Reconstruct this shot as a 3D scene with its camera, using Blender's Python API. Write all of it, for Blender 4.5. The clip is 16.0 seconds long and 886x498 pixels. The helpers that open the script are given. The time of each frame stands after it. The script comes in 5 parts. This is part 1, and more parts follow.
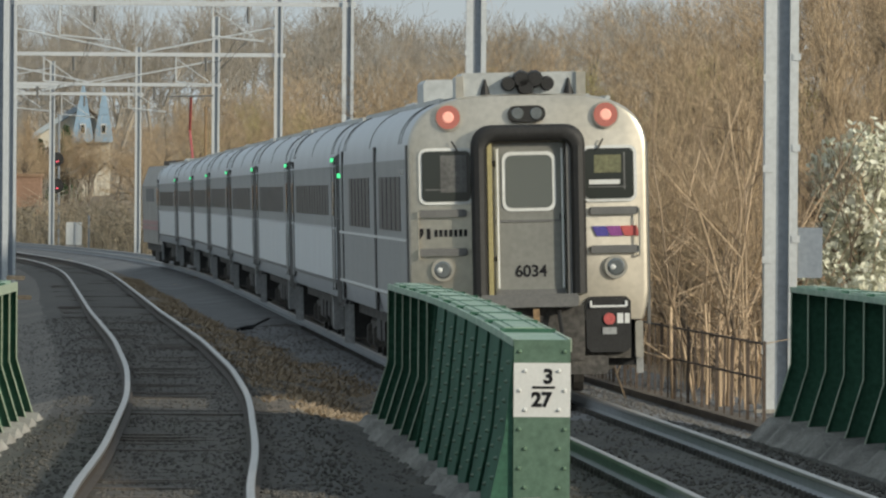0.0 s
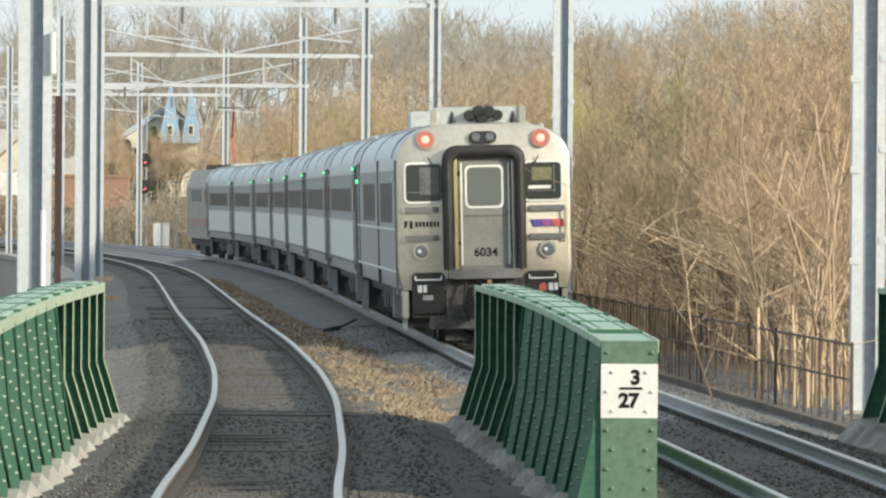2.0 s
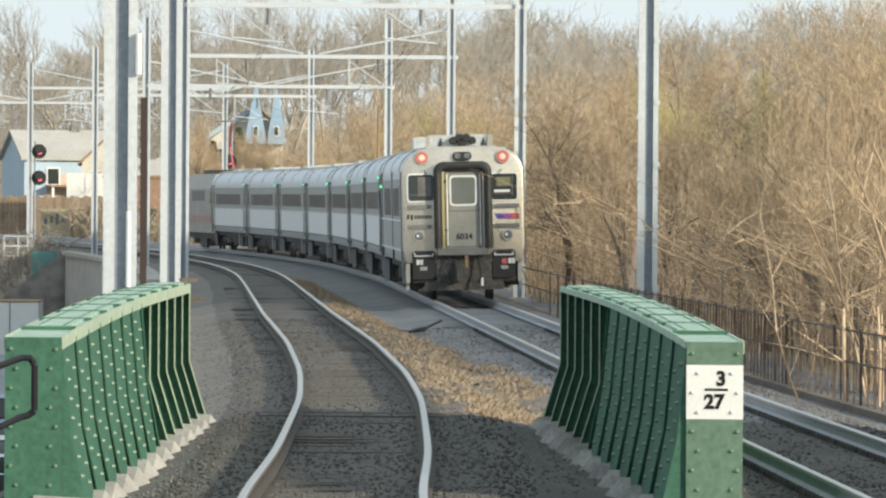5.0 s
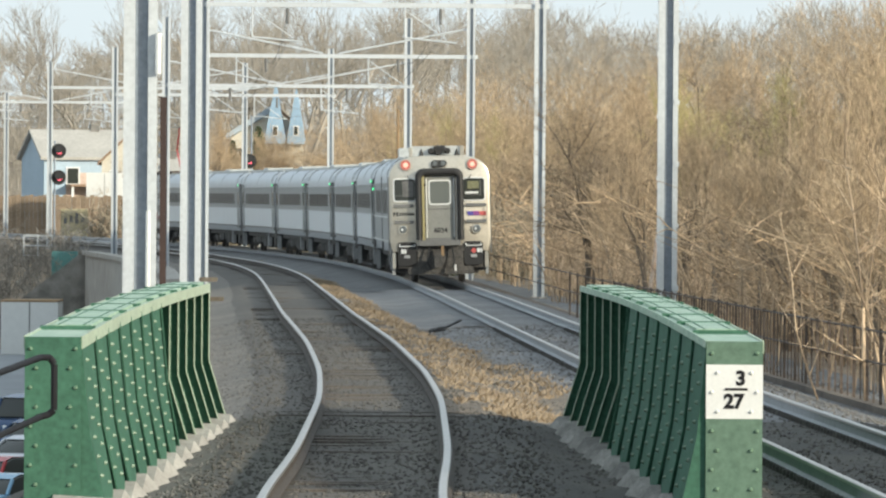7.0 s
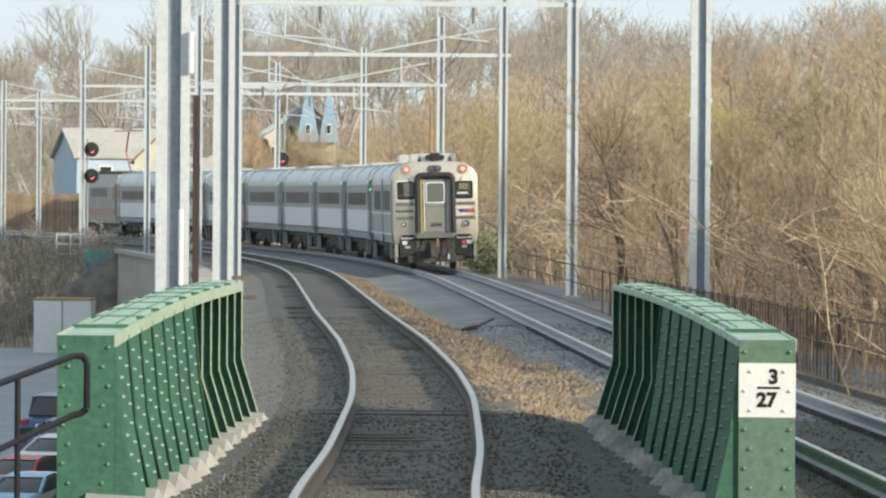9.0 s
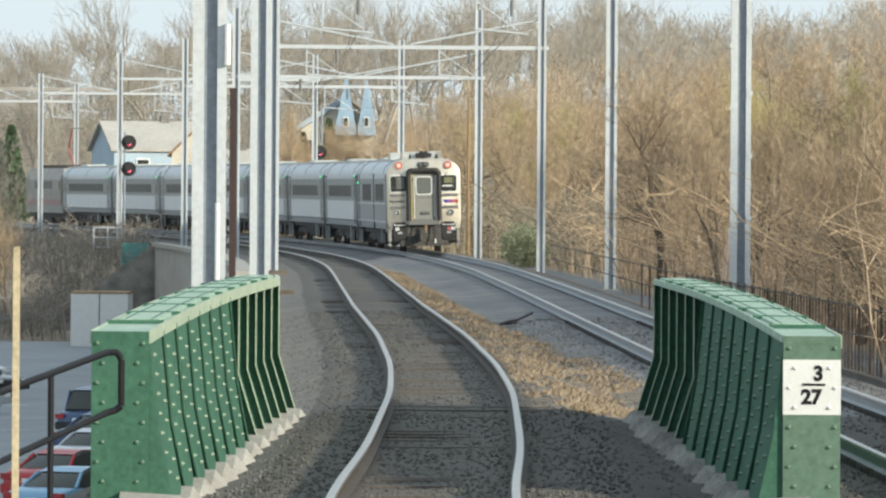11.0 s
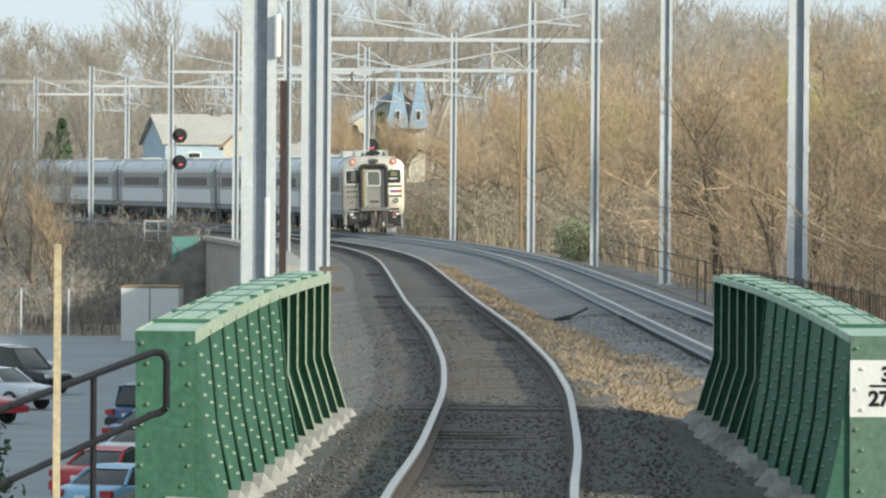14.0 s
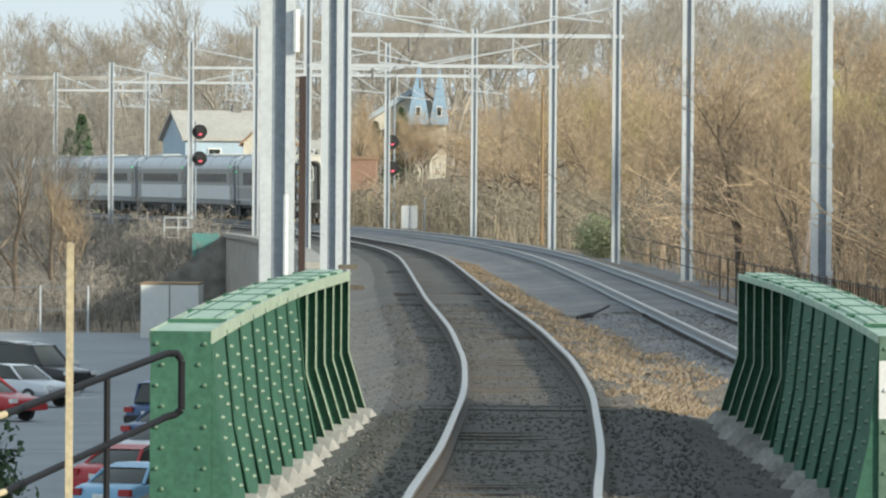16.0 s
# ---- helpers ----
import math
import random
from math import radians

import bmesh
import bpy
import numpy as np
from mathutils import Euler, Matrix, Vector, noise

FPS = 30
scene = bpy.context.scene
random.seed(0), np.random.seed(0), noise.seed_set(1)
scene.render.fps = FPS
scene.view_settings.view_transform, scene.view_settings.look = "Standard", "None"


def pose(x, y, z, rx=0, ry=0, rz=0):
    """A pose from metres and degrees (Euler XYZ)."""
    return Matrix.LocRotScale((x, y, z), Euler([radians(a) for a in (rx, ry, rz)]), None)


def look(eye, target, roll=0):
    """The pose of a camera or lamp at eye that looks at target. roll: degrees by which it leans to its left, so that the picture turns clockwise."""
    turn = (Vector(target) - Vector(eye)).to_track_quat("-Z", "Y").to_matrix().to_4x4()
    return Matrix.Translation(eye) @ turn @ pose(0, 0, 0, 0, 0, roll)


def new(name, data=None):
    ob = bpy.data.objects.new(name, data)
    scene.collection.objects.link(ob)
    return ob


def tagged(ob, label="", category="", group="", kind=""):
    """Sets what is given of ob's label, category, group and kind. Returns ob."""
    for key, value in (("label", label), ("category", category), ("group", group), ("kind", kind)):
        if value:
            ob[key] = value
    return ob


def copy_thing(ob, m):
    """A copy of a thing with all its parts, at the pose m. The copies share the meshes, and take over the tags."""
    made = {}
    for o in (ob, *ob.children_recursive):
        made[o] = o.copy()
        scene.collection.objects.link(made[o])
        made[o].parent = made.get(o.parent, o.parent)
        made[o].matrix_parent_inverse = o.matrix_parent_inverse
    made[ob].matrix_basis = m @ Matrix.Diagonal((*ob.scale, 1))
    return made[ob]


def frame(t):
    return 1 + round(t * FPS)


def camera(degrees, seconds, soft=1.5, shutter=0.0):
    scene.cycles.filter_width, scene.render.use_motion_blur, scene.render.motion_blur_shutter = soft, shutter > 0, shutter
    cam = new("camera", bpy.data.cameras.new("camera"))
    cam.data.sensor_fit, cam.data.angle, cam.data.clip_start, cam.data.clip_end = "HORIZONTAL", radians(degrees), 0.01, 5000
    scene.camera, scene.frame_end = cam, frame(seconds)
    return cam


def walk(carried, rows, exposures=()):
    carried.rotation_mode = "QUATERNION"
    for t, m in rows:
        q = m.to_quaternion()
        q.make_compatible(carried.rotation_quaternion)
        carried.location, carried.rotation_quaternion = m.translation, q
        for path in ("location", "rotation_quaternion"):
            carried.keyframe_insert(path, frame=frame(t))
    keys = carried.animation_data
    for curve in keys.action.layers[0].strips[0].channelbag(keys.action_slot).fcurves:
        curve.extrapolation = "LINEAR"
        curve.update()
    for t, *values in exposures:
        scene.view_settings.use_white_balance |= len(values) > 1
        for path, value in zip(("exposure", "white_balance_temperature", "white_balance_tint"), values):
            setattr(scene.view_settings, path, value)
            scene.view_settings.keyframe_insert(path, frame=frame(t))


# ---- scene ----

# ================= camera and its walk =================
LENS = 2 * math.degrees(math.atan(784 / 16000))
cam = camera(LENS, 16.0, soft=2.3)
EYE = 2.5
# seconds, x, y, z above the eye, pitch, yaw
ROWS = [
    (0.0, 0, 0, 0, -.3421, -1.426), (0.5, 0, 0, 0, -.3364, -1.29), (1.0, 0, 0, 0, -.3385, -1.152),
    (1.5, 0, 0, 0, -.3414, -1.0111), (2.0, 0, 0, 0, -.3399, -.873), (2.5, 0, 0, 0, -.3376, -.7349),
    (3.0, 0, 0, 0, -.3371, -.606), (3.5, 0, 0, 0, -.3384, -.5005), (4.0, 0, 0, 0, -.3362, -.4199),
    (6.5, 0, 0, 0, -.3368, -.2534), (7.0, 0, 0, 0, -.34, -.2073), (7.5, 0, 0, 0, -.3444, -.1547),
    (8.0, 0, 0, 0, -.3491, -.1032), (8.5, 0, 0, 0, -.3509, -.052), (9.0, 0, 0, 0, -.3509, 0),
    (11.5, -.024, 1.834, .013, -.4265, .3054), (12.0, -.029, 2.511, .017, -.4609, .3717),
    (12.5, -.038, 3.005, .019, -.4854, .4308), (13.0, -.052, 3.5, .022, -.4896, .486),
    (13.5, -.058, 3.69, .022, -.4652, .5286), (14.0, -.061, 3.697, .022, -.4428, .5679),
    (14.5, -.062, 3.69, .022, -.4215, .6057), (15.0, -.064, 3.7, .021, -.4033, .6269),
    (15.5, -.066, 3.72, .021, -.3955, .6441), (16.0, -.076, 5.205, .03, -.4678, .6995),
]
LEAN = -0.4
EXPOSURES = [(0.0, -0.28, 6360, 10), (0.5, -0.04, 6380, 10), (1.0, 0.22, 6400, 10), (1.5, 0.42, 6420, 10), (2.0, 0.47, 6430, 10), (4.0, 0.48, 6430, 10),
             (7.0, 0.47, 6360, 9.5), (9.0, 0.46, 6350, 9.5), (12.0, 0.41, 6220, 8.5), (16.0, 0.35, 6180, 8)]
walk(cam, [(t, pose(x, y, EYE + z, 90 + p, LEAN, w)) for t, x, y, z, p, w in ROWS], EXPOSURES)

# ================= world and sun =================
SUN_FROM = Vector((0.72, -0.62, 0.30)).normalized()
world = bpy.data.worlds.new("sky")
scene.world = world
world.use_nodes = True
wn = world.node_tree
sky = wn.nodes.new("ShaderNodeTexSky")
sky.sky_type = 'NISHITA'
sky.sun_disc = False
sky.sun_elevation = math.asin(SUN_FROM.z)
sky.sun_rotation = math.atan2(SUN_FROM.x, SUN_FROM.y)
sky.air_density, sky.dust_density, sky.ozone_density = 1.0, 1.5, 1.0
# a thin bright veil of cloud over the whole sky
veil = wn.nodes.new("ShaderNodeMix")
veil.data_type = 'RGBA'
veil.inputs[0].default_value = 0.82
veil.inputs[7].default_value = (5.15, 5.86, 6.2, 1)
wn.links.new(sky.outputs[0], veil.inputs[6])
bg = wn.nodes["Background"]
bg.inputs["Strength"].default_value = 0.12
wn.links.new(veil.outputs[2], bg.inputs["Color"])
sun_data = bpy.data.lights.new("sun", 'SUN')
sun_data.energy, sun_data.angle, sun_data.color = 3.8, radians(3), (0.97, 0.88, 0.70)
sun = new("sun", sun_data)
sun.matrix_world = look(SUN_FROM * 50, (0, 0, 0))


# ================= materials =================
def mat(name, color, rough=0.8, metal=0.0, vary=0.25, scale=3.0, fine=40.0, bump=0.0, tint=None, per_object=0.0, spec=0.5):
    """A surface with variation at two scales, wear towards the tint, and fine relief."""
    m = bpy.data.materials.new(name)
    m.use_nodes = True
    nt = m.node_tree
    b = nt.nodes["Principled BSDF"]
    b.inputs["Roughness"].default_value, b.inputs["Metallic"].default_value = rough, metal
    b.inputs["Specular IOR Level"].default_value = spec
    co = nt.nodes.new("ShaderNodeTexCoord")
    big, small = nt.nodes.new("ShaderNodeTexNoise"), nt.nodes.new("ShaderNodeTexNoise")
    big.inputs["Scale"].default_value, small.inputs["Scale"].default_value = scale, fine
    big.inputs["Detail"].default_value, small.inputs["Detail"].default_value = 5, 3
    for n in (big, small):
        nt.links.new(co.outputs["Object"], n.inputs["Vector"])
    ramp = nt.nodes.new("ShaderNodeValToRGB")
    ramp.color_ramp.elements[0].position, ramp.color_ramp.elements[1].position = 0.32, 0.68
    c2 = tint if tint else tuple(c * (1 - vary) for c in color)
    ramp.color_ramp.elements[0].color = (*c2, 1)
    ramp.color_ramp.elements[1].color = (*color, 1)
    nt.links.new(big.outputs[0], ramp.inputs[0])
    mr = nt.nodes.new("ShaderNodeMapRange")
    mr.inputs[1].default_value, mr.inputs[2].default_value = 0.3, 0.7
    mr.inputs[3].default_value, mr.inputs[4].default_value = 1 - vary, 1 + vary * 0.6
    nt.links.new(small.outputs[0], mr.inputs[0])
    mul = nt.nodes.new("ShaderNodeVectorMath")
    mul.operation = 'SCALE'
    nt.links.new(ramp.outputs[0], mul.inputs[0])
    nt.links.new(mr.outputs[0], mul.inputs["Scale"])
    last = mul.outputs[0]
    if per_object:
        info = nt.nodes.new("ShaderNodeObjectInfo")
        r2 = nt.nodes.new("ShaderNodeMapRange")
        r2.inputs[3].default_value, r2.inputs[4].default_value = 1 - per_object, 1 + per_object
        nt.links.new(info.outputs["Random"], r2.inputs[0])
        m2 = nt.nodes.new("ShaderNodeVectorMath")
        m2.operation = 'SCALE'
        nt.links.new(last, m2.inputs[0])
        nt.links.new(r2.outputs[0], m2.inputs["Scale"])
        last = m2.outputs[0]
    nt.links.new(last, b.inputs["Base Color"])
    if bump:
        bp = nt.nodes.new("ShaderNodeBump")
        bp.inputs["Strength"].default_value, bp.inputs["Distance"].default_value = bump, 0.02
        nt.links.new(small.outputs[0], bp.inputs["Height"])
        nt.links.new(bp.outputs[0], b.inputs["Normal"])
    return m


def island_mat(name, a, c, rough=0.9):
    """Pieces whose colour runs from a to c by island, as twigs and stones do."""
    m = bpy.data.materials.new(name)
    m.use_nodes = True
    nt = m.node_tree
    b = nt.nodes["Principled BSDF"]
    b.inputs["Roughness"].default_value = rough
    g = nt.nodes.new("ShaderNodeNewGeometry")
    r = nt.nodes.new("ShaderNodeValToRGB")
    r.color_ramp.elements[0].color, r.color_ramp.elements[1].color = (*a, 1), (*c, 1)
    nt.links.new(g.outputs["Random Per Island"], r.inputs[0])
    nt.links.new(r.outputs[0], b.inputs["Base Color"])
    return m


def glow(name, color, strength):
    m = bpy.data.materials.new(name)
    m.use_nodes = True
    b = m.node_tree.nodes["Principled BSDF"]
    b.inputs["Base Color"].default_value = (*color, 1)
    b.inputs["Emission Color"].default_value = (*color, 1)
    b.inputs["Emission Strength"].default_value = strength
    return m


def glass(name, color, rough=0.08, spec=0.5):
    m = bpy.data.materials.new(name)
    m.use_nodes = True
    b = m.node_tree.nodes["Principled BSDF"]
    b.inputs["Base Color"].default_value = (*color, 1)
    b.inputs["Roughness"].default_value = rough
    b.inputs["IOR"].default_value = 1.5
    b.inputs["Specular IOR Level"].default_value = spec
    return m


BALLAST = mat("ballast", (.105, .096, .083), .95, vary=.3, scale=.35, fine=14, bump=.6, tint=(.078, .072, .064))
BALLAST_GREY = mat("dusty_ballast", (.19, .172, .148), .95, vary=.4, scale=.35, fine=14, bump=.7, tint=(.135, .125, .11))
# deck ballast: the bridge's cast shadow is put into this dark colour
BALLAST_SHADOW = mat("shadowed_ballast", (.10, .093, .082), .95, vary=.4, scale=.35, fine=14, bump=.6, tint=(.062, .06, .056))
BALLAST_TAN = mat("littered_ballast", (.25, .195, .135), .95, vary=.45, scale=.5, fine=14, bump=.9, tint=(.12, .105, .088))
BALLAST_CLEAN = mat("clean_ballast", (.20, .202, .205), .95, vary=.3, scale=.35, fine=14, bump=.5, tint=(.125, .127, .13))
STEEL_RAIL = mat("rail_steel", (.42, .40, .38), .38, .8, vary=.15, scale=2, fine=30)
# outer rails' sides: the sky's reflection is put into the grey
RAIL_SKYLIT = mat("skylit_rail_grey", (.33, .35, .37), .6, .1, vary=.2, scale=3, fine=30)
RAIL_SIDE = mat("rail_rust", (.085, .07, .058), .8, .2, vary=.3, scale=3, fine=30, bump=.3)
TIE = mat("tie_timber", (.10, .09, .078), .9, vary=.4, scale=1.5, fine=25, bump=.6, tint=(.12, .10, .085))
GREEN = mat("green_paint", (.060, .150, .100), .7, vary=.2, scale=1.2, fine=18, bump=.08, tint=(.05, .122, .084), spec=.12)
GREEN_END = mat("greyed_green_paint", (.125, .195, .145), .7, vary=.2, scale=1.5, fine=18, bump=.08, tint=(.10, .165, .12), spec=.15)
# a paler green than GREEN, for flange tops and cover plates
GREEN_TOP = mat("pale_green_paint", (.40, .50, .40), .6, vary=.25, scale=2.5, fine=20, bump=.15, tint=(.24, .38, .28))
# paler than GREEN: the light on the rivet heads is put in
RIVET_MAT = mat("lit_rivet_green", (.155, .245, .165), .45, vary=.2, scale=2, fine=20)
GREEN_EDGE = mat("pale_green_edge", (.42, .50, .38), .6, vary=.2, scale=2, fine=20)
WHITE_PAINT = mat("white_paint", (.68, .685, .66), .55, vary=.06, scale=4, fine=30)
BLACK_PAINT = mat("black_paint", (.012, .012, .015), .65, vary=.2, scale=3, fine=30, spec=.25)
KERB = mat("dirty_kerb", (.17, .14, .11), .95, vary=.35, scale=.8, fine=15, bump=.5, tint=(.10, .085, .07))
# darker than CONCRETE: shade and black dust on two girders' toes put in
DARK_CONCRETE = mat("dark_concrete", (.32, .31, .285), .95, vary=.3, scale=1.2, fine=20, bump=.5, tint=(.14, .135, .125))
CONCRETE = mat("concrete", (.42, .40, .36), .9, vary=.22, scale=1.2, fine=20, bump=.4, tint=(.30, .28, .25))
STAINLESS = mat("stainless_steel", (.60, .56, .48), .33, .65, vary=.10, scale=1.2, fine=12, bump=.03, tint=(.52, .48, .40))
SIDE_GREY = mat("grey_brushed_band", (.36, .365, .355), .55, vary=.10, scale=.7, fine=9, spec=.25)
STAIN_SIDE = mat("brushed_side", (.52, .55, .58), .42, .35, vary=.08, scale=.7, fine=9)
SIDE_WHITE = mat("pale_panel", (.66, .71, .74), .38, .1, vary=.08, scale=.6, fine=9)
ROOF_MAT = mat("fluted_roof", (.55, .57, .56), .5, .4, vary=.15, scale=.8, fine=8)
GREY_TRIM = mat("grey_trim", (.16, .16, .155), .6, vary=.15, scale=4, fine=30)
RUBBER = mat("rubber", (.024, .0235, .023), .6, vary=.3, scale=5, fine=30, bump=.1)
UNDER = mat("underframe_grime", (.055, .053, .05), .8, vary=.5, scale=2, fine=15, tint=(.105, .097, .086))
UNDER_PALE = mat("underframe_box", (.35, .36, .36), .6, vary=.2, scale=2, fine=15)
DARK_GLASS = glass("dark_glass", (.035, .040, .036), .06)
TINT_GLASS = glass("tinted_window", (.03, .032, .034), .35, .06)
PALE_GLASS = glass("pale_blind_glass", (.13, .14, .13), .2)
FRAME_PALE = mat("pale_frame", (.75, .76, .74), .5, vary=.08, scale=4, fine=20)
YELLOW = mat("yellow_rail", (.42, .36, .17), .6, vary=.15, scale=4, fine=20)
RED_GLOW = glow("red_marker_light", (.46, .15, .12), .05)
RED_CORE = glow("red_light_core", (1.0, .46, .36), .32)
GREEN_GLOW = glow("green_door_light", (.10, 1.0, .35), 1.3)
SIGNAL_RED = glow("signal_red", (1.0, .12, .18), 1.5)
LENS_MAT = mat("clear_lens", (.26, .28, .28), .15, .6, vary=.2, scale=30, fine=90)
LOGO = [mat("stripe_blue", (.10, .08, .36), .5), mat("stripe_purple", (.30, .08, .30), .5), mat("stripe_red", (.62, .13, .12), .5)]
GALV = mat("galvanised_steel", (.57, .60, .61), .5, .1, vary=.10, scale=.8, fine=14, bump=.03, tint=(.52, .55, .57))
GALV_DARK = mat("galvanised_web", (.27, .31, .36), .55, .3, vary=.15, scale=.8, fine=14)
RUSTY = mat("rusty_railing", (.13, .10, .08), .85, .1, vary=.4, scale=3, fine=25)
WOOD = mat("weathered_wood", (.36, .24, .13), .9, vary=.3, scale=2, fine=25, bump=.3)
STAKE_WOOD = mat("pale_timber", (.55, .46, .30), .85, vary=.2, scale=2, fine=25, bump=.2)
BARK = mat("bark", (.27, .215, .16), .95, vary=.4, scale=1.2, fine=14, bump=.6, tint=(.16, .13, .10), per_object=.3)
TWIG = island_mat("twigs", (.17, .126, .082), (.71, .54, .35))
WARM_STEM = island_mat("warm_tan_stems", (.22, .16, .105), (.70, .53, .36))
TWIG_GOLD = island_mat("budding_twigs", (.32, .28, .13), (.52, .45, .20))
# wide range, as in TWIG: lit and shaded stems are put into the tone
THICKET = island_mat("dry_stems", (.22, .157, .10), (.82, .60, .38))
# far stems and twigs: distance haze is put into the two colours
FAR_STEM = island_mat("hazed_stems", (.14, .12, .085), (.48, .405, .295))
FAR_TWIG = island_mat("hazed_far_twigs", (.25, .23, .195), (.44, .40, .34))
DARK_TWIG = island_mat("dark_twigs", (.10, .076, .054), (.34, .26, .175))
# growth below the railway: shade and haze are put into its grey
SHADE_TWIG = island_mat("shaded_brush", (.15, .138, .12), (.38, .345, .30))
BLOSSOM = island_mat("white_blossom", (.62, .62, .48), (.80, .80, .68))
LITTER = mat("leaf_litter", (.36, .275, .185), .95, vary=.45, scale=.25, fine=5, bump=.8, tint=(.18, .14, .10))
WEEDS = island_mat("dry_weeds", (.21, .162, .11), (.39, .30, .20))
ASPHALT = mat("asphalt", (.26, .28, .295), .85, vary=.15, scale=.25, fine=20, bump=.2, tint=(.22, .235, .25))
PINK_WOOD = mat("weathered_pinkish_timber", (.58, .40, .29), .9, vary=.3, scale=3, fine=25, bump=.2, tint=(.62, .55, .46))
EVERGREEN = island_mat("evergreen_leaves", (.05, .09, .05), (.12, .18, .09))
STONES = island_mat("ballast_stones", (.08, .076, .07), (.20, .19, .175))
# oily stones of the inner track; on the bridge the tone paints shadow
STONES_OILY_SHADED = island_mat("oily_shaded_stones", (.05, .047, .043), (.145, .135, .12))
BRICK_FAR = mat("far_brick", (.34, .215, .15), .9, vary=.2, scale=.5, fine=6)
HOUSE_BLUE = mat("blue_siding", (.42, .53, .62), .8, vary=.1, scale=.5, fine=6)
HOUSE_WHITE = mat("cream_siding", (.66, .62, .52), .8, vary=.1, scale=.5, fine=6)
ROOF_PALE = mat("pale_shingles", (.46, .44, .40), .9, vary=.15, scale=.5, fine=6)
ROOF_BROWN = mat("brown_shingles", (.30, .20, .13), .9, vary=.15, scale=.5, fine=6)
TEAL = mat("teal_metal", (.13, .32, .30), .6, vary=.2, scale=1, fine=10)


# ================= mesh helpers =================
class Geo:
    """Collects boxes, tubes and prisms into one mesh."""

    def __init__(self):
        self.v, self.f = [], []

    def add(self, verts, faces):
        n = len(self.v)
        self.v += [tuple(p) for p in verts]
        self.f += [tuple(i + n for i in f) for f in faces]
        return self

    def box(self, x0, x1, y0, y1, z0, z1, m=None, b=0.0):
        if b:
            q = Geo()
            prof = [(x0 + b, z0), (x1 - b, z0), (x1, z0 + b), (x1, z1 - b), (x1 - b, z1), (x0 + b, z1), (x0, z1 - b), (x0, z0 + b)]
            q.prism([(x, z) for x, z in prof], y0, y1)
            vs, fs = q.v, q.f
        else:
            vs = [(x, y, z) for x in (x0, x1) for y in (y0, y1) for z in (z0, z1)]
            fs = [(0, 1, 3, 2), (4, 6, 7, 5), (0, 4, 5, 1), (2, 3, 7, 6), (0, 2, 6, 4), (1, 5, 7, 3)]
        if m is not None:
            vs = [m @ Vector(p) for p in vs]
        return self.add(vs, fs)

    def prism(self, prof, y0, y1):
        """A profile of (x, z) drawn along y."""
        n = len(prof)
        vs = [(x, y0, z) for x, z in prof] + [(x, y1, z) for x, z in prof]
        fs = [(i, (i + 1) % n, n + (i + 1) % n, n + i) for i in range(n)]
        return self.add(vs, fs + [tuple(range(n))[::-1], tuple(range(n, 2 * n))])

    def rrect(self, x0, x1, y0, y1, z0, z1, r, k=5):
        """A slab facing along y, with rounded corners."""
        pts = []
        for cx, cz, a0 in ((x1 - r, z1 - r, 0), (x0 + r, z1 - r, 90), (x0 + r, z0 + r, 180), (x1 - r, z0 + r, 270)):
            for i in range(k + 1):
                a = radians(a0 + 90 * i / k)
                pts.append((cx + r * math.cos(a), cz + r * math.sin(a)))
        return self.prism(pts, y0, y1)

    def tube(self, p0, p1, r0, r1=None, n=8, cap=True):
        r1 = r0 if r1 is None else r1
        p0, p1 = Vector(p0), Vector(p1)
        d = (p1 - p0).normalized()
        u = d.orthogonal().normalized()
        w = d.cross(u)
        vs = []
        for p, r in ((p0, r0), (p1, r1)):
            vs += [p + (u * math.cos(a) + w * math.sin(a)) * r for a in [2 * math.pi * k / n for k in range(n)]]
        fs = [(i, (i + 1) % n, n + (i + 1) % n, n + i) for i in range(n)]
        if cap:
            fs += [tuple(range(n))[::-1], tuple(range(n, 2 * n))]
        return self.add(vs, fs)

    def path(self, pts, r, n=8):
        for a, b in zip(pts, pts[1:]):
            self.tube(a, b, r, n=n)
        return self

    def sweep(self, rings):
        """One skin through rings of equally many points, closed at both ends."""
        n = len(rings[0])
        fs = [(a * n + i, a * n + (i + 1) % n, (a + 1) * n + (i + 1) % n, (a + 1) * n + i) for a in range(len(rings) - 1) for i in range(n)]
        last = (len(rings) - 1) * n
        return self.add([q for r in rings for q in r], fs + [tuple(range(n))[::-1], tuple(range(last, last + n))])

    def mesh(self, name, material, smooth=False):
        me = bpy.data.meshes.new(name)
        me.from_pydata(self.v, [], self.f)
        me.materials.append(material)
        if smooth:
            me.polygons.foreach_set("use_smooth", [True] * len(me.polygons))
            me.update()
            me.set_sharp_from_angle(angle=0.6)
        me.update()
        return me


def part(name, geo, material, parent=None, label="", smooth=False):
    ob = new(name, geo.mesh(name, material, smooth))
    if parent is not None:
        ob.parent = parent
    if label:
        ob["label"] = label
    return ob


def thing(name, m, label, category, group="", kind=""):
    """An empty at the base of a thing, which parents its parts."""
    ob = new(name)
    ob.empty_display_size = 0.2
    ob.matrix_world = m
    return tagged(ob, label, category, group, kind)


def writing(name, words, size, material, parent, m, bold=.022):
    cu = bpy.data.curves.new(name, 'FONT')
    cu.body, cu.size, cu.extrude, cu.offset, cu.align_x, cu.align_y = words, size, .004, size * bold, 'CENTER', 'CENTER'
    tmp = bpy.data.objects.new(name, cu)
    me = bpy.data.meshes.new_from_object(tmp)
    bpy.data.objects.remove(tmp)
    me.materials.clear()
    me.materials.append(material)
    ob = new(name, me)
    ob.parent, ob.matrix_basis = parent, m
    return ob


